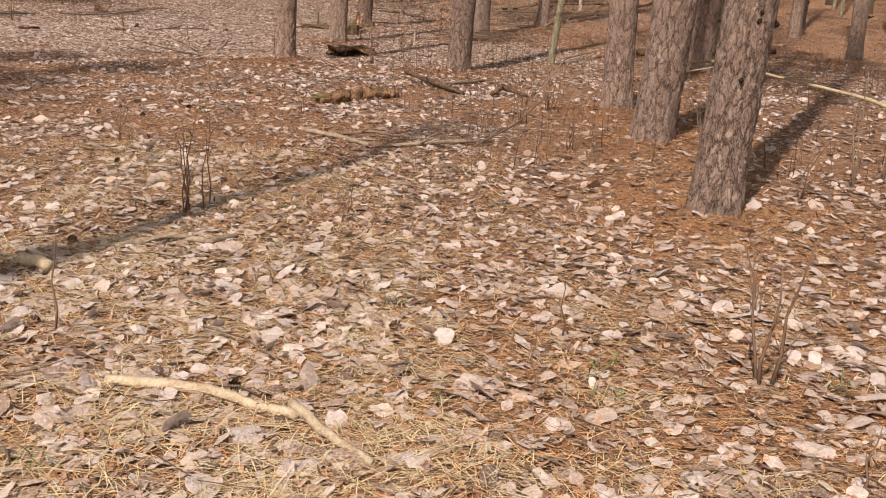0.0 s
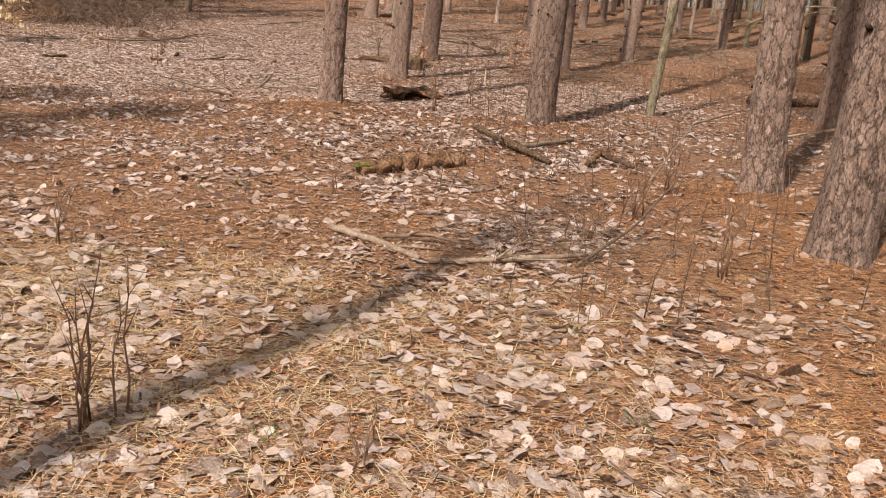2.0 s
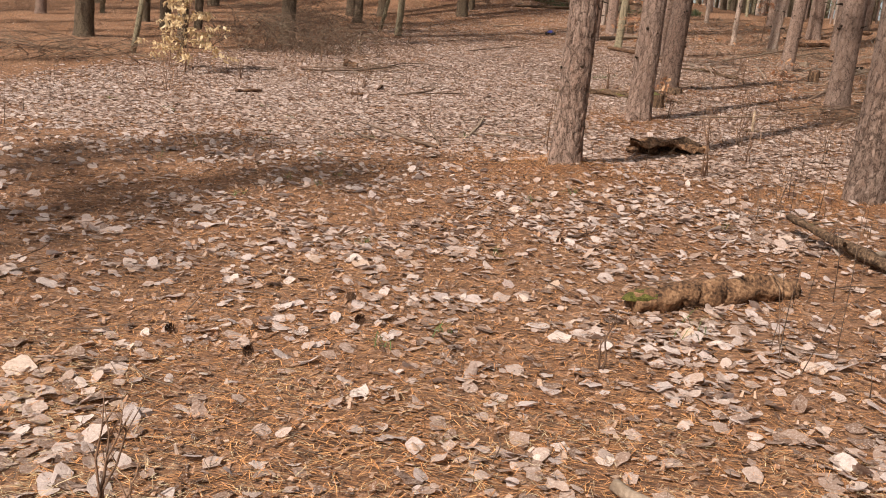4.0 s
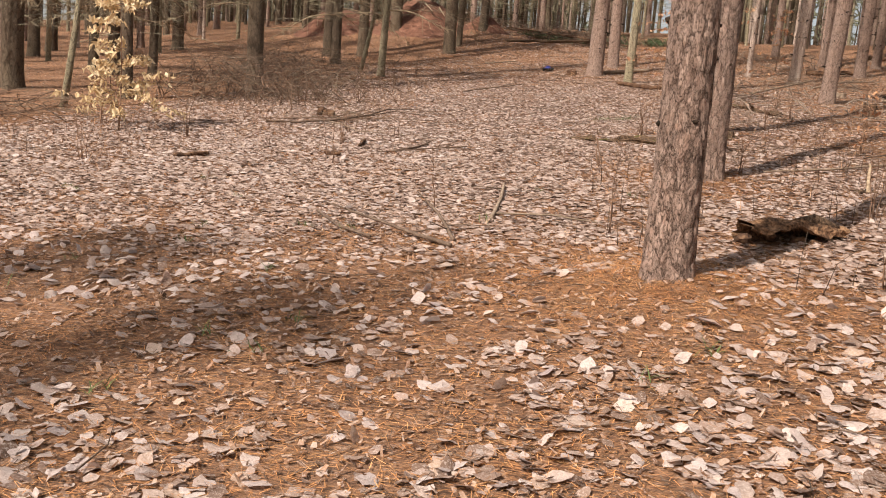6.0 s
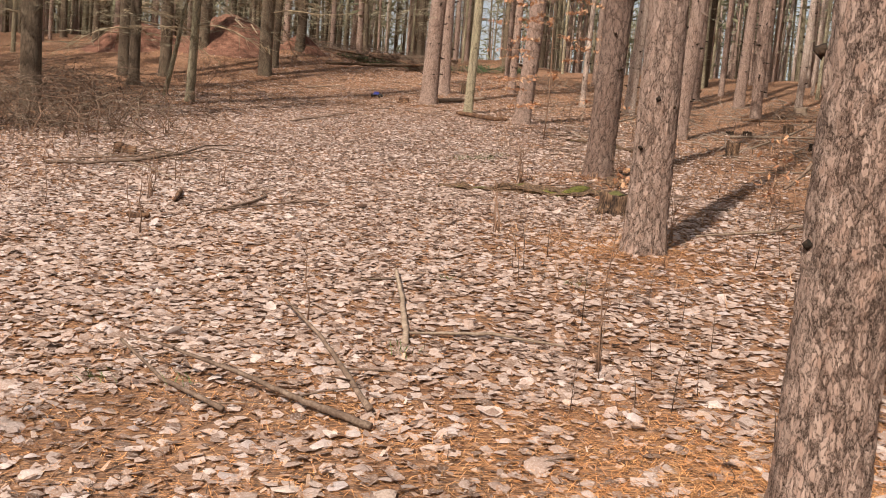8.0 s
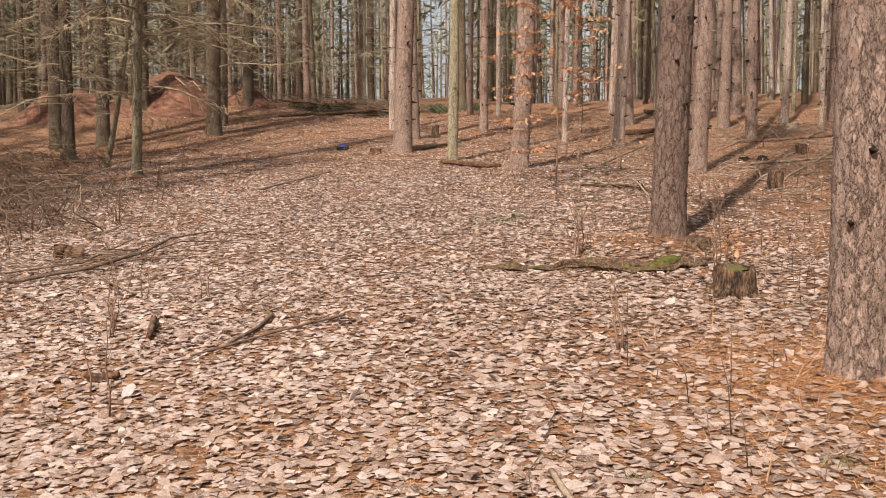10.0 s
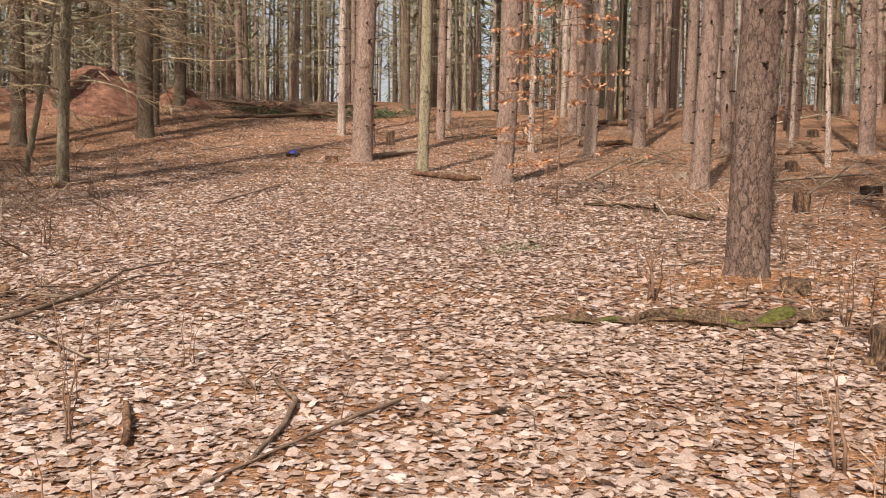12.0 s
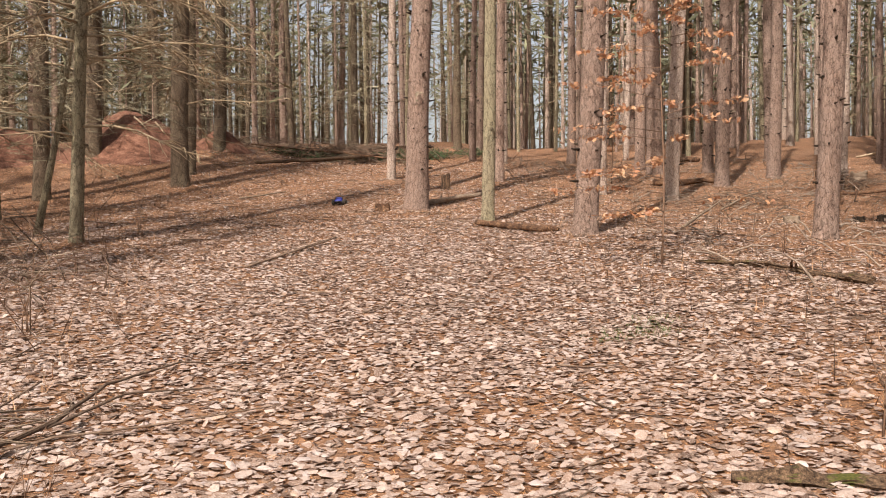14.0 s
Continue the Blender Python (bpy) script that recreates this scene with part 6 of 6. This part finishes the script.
def beech(x, y, height, mat, leaves, reach, size, label, droop, slim=0.62):
    """A young beech that has kept its dry leaves: stem, level twigs and hanging leaves."""
    root = thing("young_beech", x, y, label, "tree", "young beeches", -0.03)
    g = Geo()
    pts = [Vector((0.03 * math.sin(z * 1.7), 0.03 * math.sin(z * 1.1 + 1), z)) for z in np.linspace(0, height, 9)]
    g.tube(pts, [0.016 * (1 - 0.8 * k / 8) for k in range(9)], 6)
    part("trunk", g.mesh("trunk", STEM), root)
    twigs, verts, faces = [], [], []
    for k in range(38):
        q = rnd.uniform(0.16, 1.0)
        p = Vector((0.03 * math.sin(q * height * 1.7), 0.03 * math.sin(q * height * 1.1 + 1), q * height))
        a = rnd.uniform(0, 6.28)
        s = reach * rnd.uniform(0.4, 1.0) * (1.15 - q * 0.7)
        e = p + Vector((math.cos(a) * s, math.sin(a) * s, s * rnd.uniform(-0.05, 0.25)))
        mid = p.lerp(e, 0.5) + Vector((0, 0, 0.06 * s))
        b = Geo()
        b.tube([p, mid, e], (0.006, 0.004, 0.0015), 4)
        part("branch", b.mesh("branch", STEM), root)
        twigs.append((p, mid, e))
    at = 0
    for _ in range(leaves):
        p, mid, e = rnd.choice(twigs)
        f = rnd.uniform(0.35, 1.05)
        c = p.lerp(mid, f * 2) if f < 0.5 else mid.lerp(e, f * 2 - 1)
        c = c + Vector((rnd.gauss(0, 0.035), rnd.gauss(0, 0.035), rnd.gauss(0, 0.02) - 0.02))
        sv, sf = rnd.choice(SHAPES)
        m = np.array(Euler((rnd.gauss(-0.5 - droop, 0.5), rnd.gauss(0, 0.5), rnd.uniform(0, 6.28))).to_matrix())
        s = size * rnd.uniform(0.7, 1.2)
        v = (sv * np.array([slim, 1, 1])) @ m.T * s + np.array(c)
        verts.append(v)
        faces.append(sf + at)
        at += len(sv)
    part("foliage", sheet("foliage", np.concatenate(verts), np.concatenate(faces), mat), root)
    return root


beech(-2.20, 27.9, 3.6, BEECHLEAF, 1500, 1.95, 0.075, "slender young beech keeping its copper-coloured dry leaves", 0.0)
beech(-10.28, 19.0, 2.0, TANLEAF, 900, 1.0, 0.12, "young beech with drooping pale tan dry leaves", 0.35, 0.40)
beech(-10.9, 19.4, 1.0, TANLEAF, 200, 0.7, 0.12, "small young beech with pale tan leaves", 0.35, 0.40)
beech(-1.75, 20.3, 0.55, BEECHLEAF, 26, 0.3, 0.08, "tiny beech seedling with a few copper leaves", 0.2)
beech(0.6, 41.8, 2.2, BEECHLEAF, 160, 0.8, 0.10, "young beech with copper leaves among far pines", 0.0)
beech(0.2, 20.9, 0.9, BEECHLEAF, 50, 0.4, 0.08, "small beech shoot with copper leaves", 0.2)


def green_bough(x, y, turn):
    """A fallen evergreen bough that still has its needles."""
    root = thing("evergreen_bough", x, y, "fallen hemlock bough with dark green needles", "branch", "windfall", 0.05)
    root.rotation_euler = (0, 0, turn)
    g, leaf = Geo(), Geo()
    g.tube([(0, 0, 0), (0.8, 0.05, 0.18), (1.8, 0.0, 0.22)], (0.02, 0.014, 0.005), 5)
    for _ in range(60):
        q = rnd.uniform(0.15, 1.0)
        clump(leaf, Vector((1.8 * q, rnd.gauss(0, 0.28 * (1.15 - q)), 0.08 + 0.16 * q + rnd.gauss(0, 0.05))), 0.22, 5, 0.1)
    part("stem", g.mesh("stem", TWIG), root)
    part("foliage", leaf.mesh("foliage", PINELEAF, False), root)


for gx, gy, ga in ((-5.6, 48.4, 2.6), (-4.9, 47.6, 2.9), (-6.6, 47.2, 3.0), (-7.6, 46.2, 2.4), (-3.6, 50.2, 0.6), (-2.9, 50.8, 1.2), (-5.2, 49.2, 0.4), (-6.2, 48.8, 1.9), (-8.3, 46.8, 2.8), (-4.6, 48.9, 1.2), (-7.0, 48.0, 0.3), (-3.4, 49.4, 2.2)):
    green_bough(gx, gy, ga)


def cone(x, y):
    """A dry pine cone of overlapping scales."""
    root = thing("pine_cone", x, y, "small dry brown pine cone lying on needles", "pine cone", "pine cones", 0.018)
    root.rotation_euler = (rnd.uniform(1.2, 1.6), 0, rnd.uniform(0, 6.28))
    g = Geo()
    for k in range(36):
        q = k / 35
        a, w = k * 2.4, 0.022 * math.sin(math.pi * (0.15 + 0.8 * q))
        c = Vector((math.cos(a) * w * 0.4, math.sin(a) * w * 0.4, (q - 0.5) * 0.05))
        o = Vector((math.cos(a), math.sin(a), 0.35))
        s = Vector((-math.sin(a), math.cos(a), 0)) * 0.007
        g.face(c - s * 0.5, c + o * w * 0.8 - s, c + o * w, c + o * w * 0.8 + s, c + s * 0.5)
    part("cone_body", g.mesh("cone_body", ROT, False), root)


for _ in range(16):
    cy = rnd.uniform(1, 13)
    cone(float(trail(cy)) + rnd.uniform(-1.6, 1.9), cy)


# ---- the toy truck ----
def model_truck(x, y, heading):
    """A radio-controlled truck: blue shell, black chassis, four knobbly wheels."""
    blue, tb, bb = material("blue_shell", 0.35)
    tone = ramp(tb, noisy(tb, coords(tb), 30, 4), [(0.35, (0.02, 0.022, 0.17)), (0.7, (0.05, 0.06, 0.36))])
    tb.links.new(tone, bb.inputs["Base Color"])
    bb.inputs["Specular IOR Level"].default_value = 0.5
    black = plain("black_plastic", [(0.3, (0.010, 0.010, 0.010)), (0.7, (0.028, 0.026, 0.025))], 60, 0.55, 0.2, 0.001, vary=0.1)
    rubber = plain("dusty_rubber", [(0.3, (0.012, 0.011, 0.010)), (0.7, (0.06, 0.05, 0.04))], 40, 0.9, 0.4, 0.002, vary=0.1)
    rim_paint = plain("dark_rim", [(0.3, (0.03, 0.03, 0.03)), (0.7, (0.07, 0.07, 0.07))], 40, 0.4, 0.1, 0.001, vary=0.1)
    steel = plain("shock_metal", [(0.3, (0.25, 0.25, 0.26)), (0.7, (0.4, 0.4, 0.42))], 40, 0.35, 0.1, 0.001, vary=0.1)
    root = thing("toy_truck", x, y, "blue radio-controlled toy truck with black knobbly tyres on the ground", "toy truck", "", 0.012)
    root.rotation_euler = (math.atan(0.1) * math.cos(heading), 0, heading)
    # shell: cross sections from tail to nose, along +y
    g = Geo()
    rows = ((-0.235, 0.085, 0.105, 0.120, 0.080), (-0.20, 0.100, 0.085, 0.135, 0.085), (-0.10, 0.105, 0.075, 0.150, 0.075), (-0.05, 0.105, 0.072, 0.195, 0.066),
            (0.03, 0.105, 0.072, 0.198, 0.064), (0.085, 0.105, 0.072, 0.155, 0.075), (0.16, 0.098, 0.080, 0.135, 0.070), (0.225, 0.070, 0.090, 0.115, 0.05))
    for q, half, low, top, roof in rows:
        for px, pz in ((-half, low), (-half * 1.02, low + (top - low) * 0.45), (-roof, top - 0.006), (-roof * 0.7, top), (roof * 0.7, top), (roof, top - 0.006), (half * 1.02, low + (top - low) * 0.45), (half, low)):
            g.v.append(Vector((px, q, pz)))
    for k in range(len(rows) - 1):
        for s in range(7):
            i = k * 8 + s
            g.f.append((i, i + 1, i + 9, i + 8))
    g.f.append(tuple(range(7, -1, -1)))
    g.f.append(tuple(range((len(rows) - 1) * 8, len(rows) * 8)))
    shell = part("body", g.mesh("body", blue), root, "glossy blue shell with dark windows")
    for sx in (-1, 1):
        w = Geo()
        w.face((sx * 0.0985, -0.045, 0.150), (sx * 0.0985, 0.035, 0.150), (sx * 0.079, 0.028, 0.188), (sx * 0.079, -0.04, 0.188))
        part("side_window", w.mesh("side_window", black, False), shell)
    w = Geo()
    w.face((-0.068, 0.089, 0.158), (0.068, 0.089, 0.158), (0.058, 0.04, 0.197), (-0.058, 0.04, 0.197))
    part("windscreen", w.mesh("windscreen", black, False), shell)
    b = Geo()
    b.tube([(0, -0.22, 0.075), (0, 0.22, 0.075)], (0.06, 0.06), 8)
    for v in b.v:
        v.z = 0.075 + (v.z - 0.075) * 0.35
    part("chassis", b.mesh("chassis", black), root)
    b = Geo()
    b.tube([(-0.09, 0.262, 0.075), (0, 0.275, 0.08), (0.09, 0.262, 0.075)], (0.014, 0.018, 0.014), 8)
    part("front_bumper", b.mesh("front_bumper", black), root)
    b = Geo()
    b.tube([(-0.08, -0.265, 0.085), (0, -0.275, 0.09), (0.08, -0.265, 0.085)], (0.012, 0.014, 0.012), 8)
    part("rear_bumper", b.mesh("rear_bumper", black), root)
    tyre, rim = Geo(), Geo()
    n = 28
    prof = ((0.030, -0.032), (0.052, -0.036), (0.060, -0.022), (0.062, 0.0), (0.060, 0.022), (0.052, 0.036), (0.030, 0.032))
    for k in range(n):
        a = 2 * math.pi * k / n
        bump = 0.004 if k % 2 else 0.0
        for r, o in prof:
            q = r + (bump if r > 0.055 else 0)
            tyre.v.append(Vector((o, math.cos(a) * q, math.sin(a) * q)))
    m = len(prof)
    for k in range(n):
        for s in range(m):
            i, j = k * m + s, ((k + 1) % n) * m + s
            i2, j2 = k * m + (s + 1) % m, ((k + 1) % n) * m + (s + 1) % m
            tyre.f.append((i, j, j2, i2))
    rim.tube([(-0.030, 0, 0), (-0.012, 0, 0), (0.012, 0, 0), (0.030, 0, 0)], (0.031, 0.024, 0.024, 0.031), 12)
    tyre_me, rim_me = tyre.mesh("tyre", rubber, False), rim.mesh("rim", rim_paint)
    for sx in (-1, 1):
        for wy in (-0.17, 0.17):
            hub = new("wheel")
            hub.empty_display_size = 0.05
            hub.parent = root
            hub.location = (sx * 0.135, wy, 0.064)
            part("tyre", tyre_me, hub)
            part("rim", rim_me, hub)
            b = Geo()
            b.tube([(0, wy, 0.07), (sx * 0.105, wy, 0.066)], (0.009, 0.007), 6)
            part("suspension_arm", b.mesh("suspension_arm", black), root)
            b = Geo()
            b.tube([(sx * 0.045, wy * 1.1, 0.135), (sx * 0.085, wy * 1.08, 0.07)], (0.010, 0.007), 7)
            part("shock_absorber", b.mesh("shock_absorber", steel), root)
    b = Geo()
    b.tube([(0.04, -0.12, 0.12), (0.043, -0.13, 0.26)], (0.0022, 0.0012), 5)
    part("antenna", b.mesh("antenna", black), root)
    return root


toy = model_truck(-6.85, 36.9, radians(-6))
toy.scale = (0.84, 0.84, 0.84)
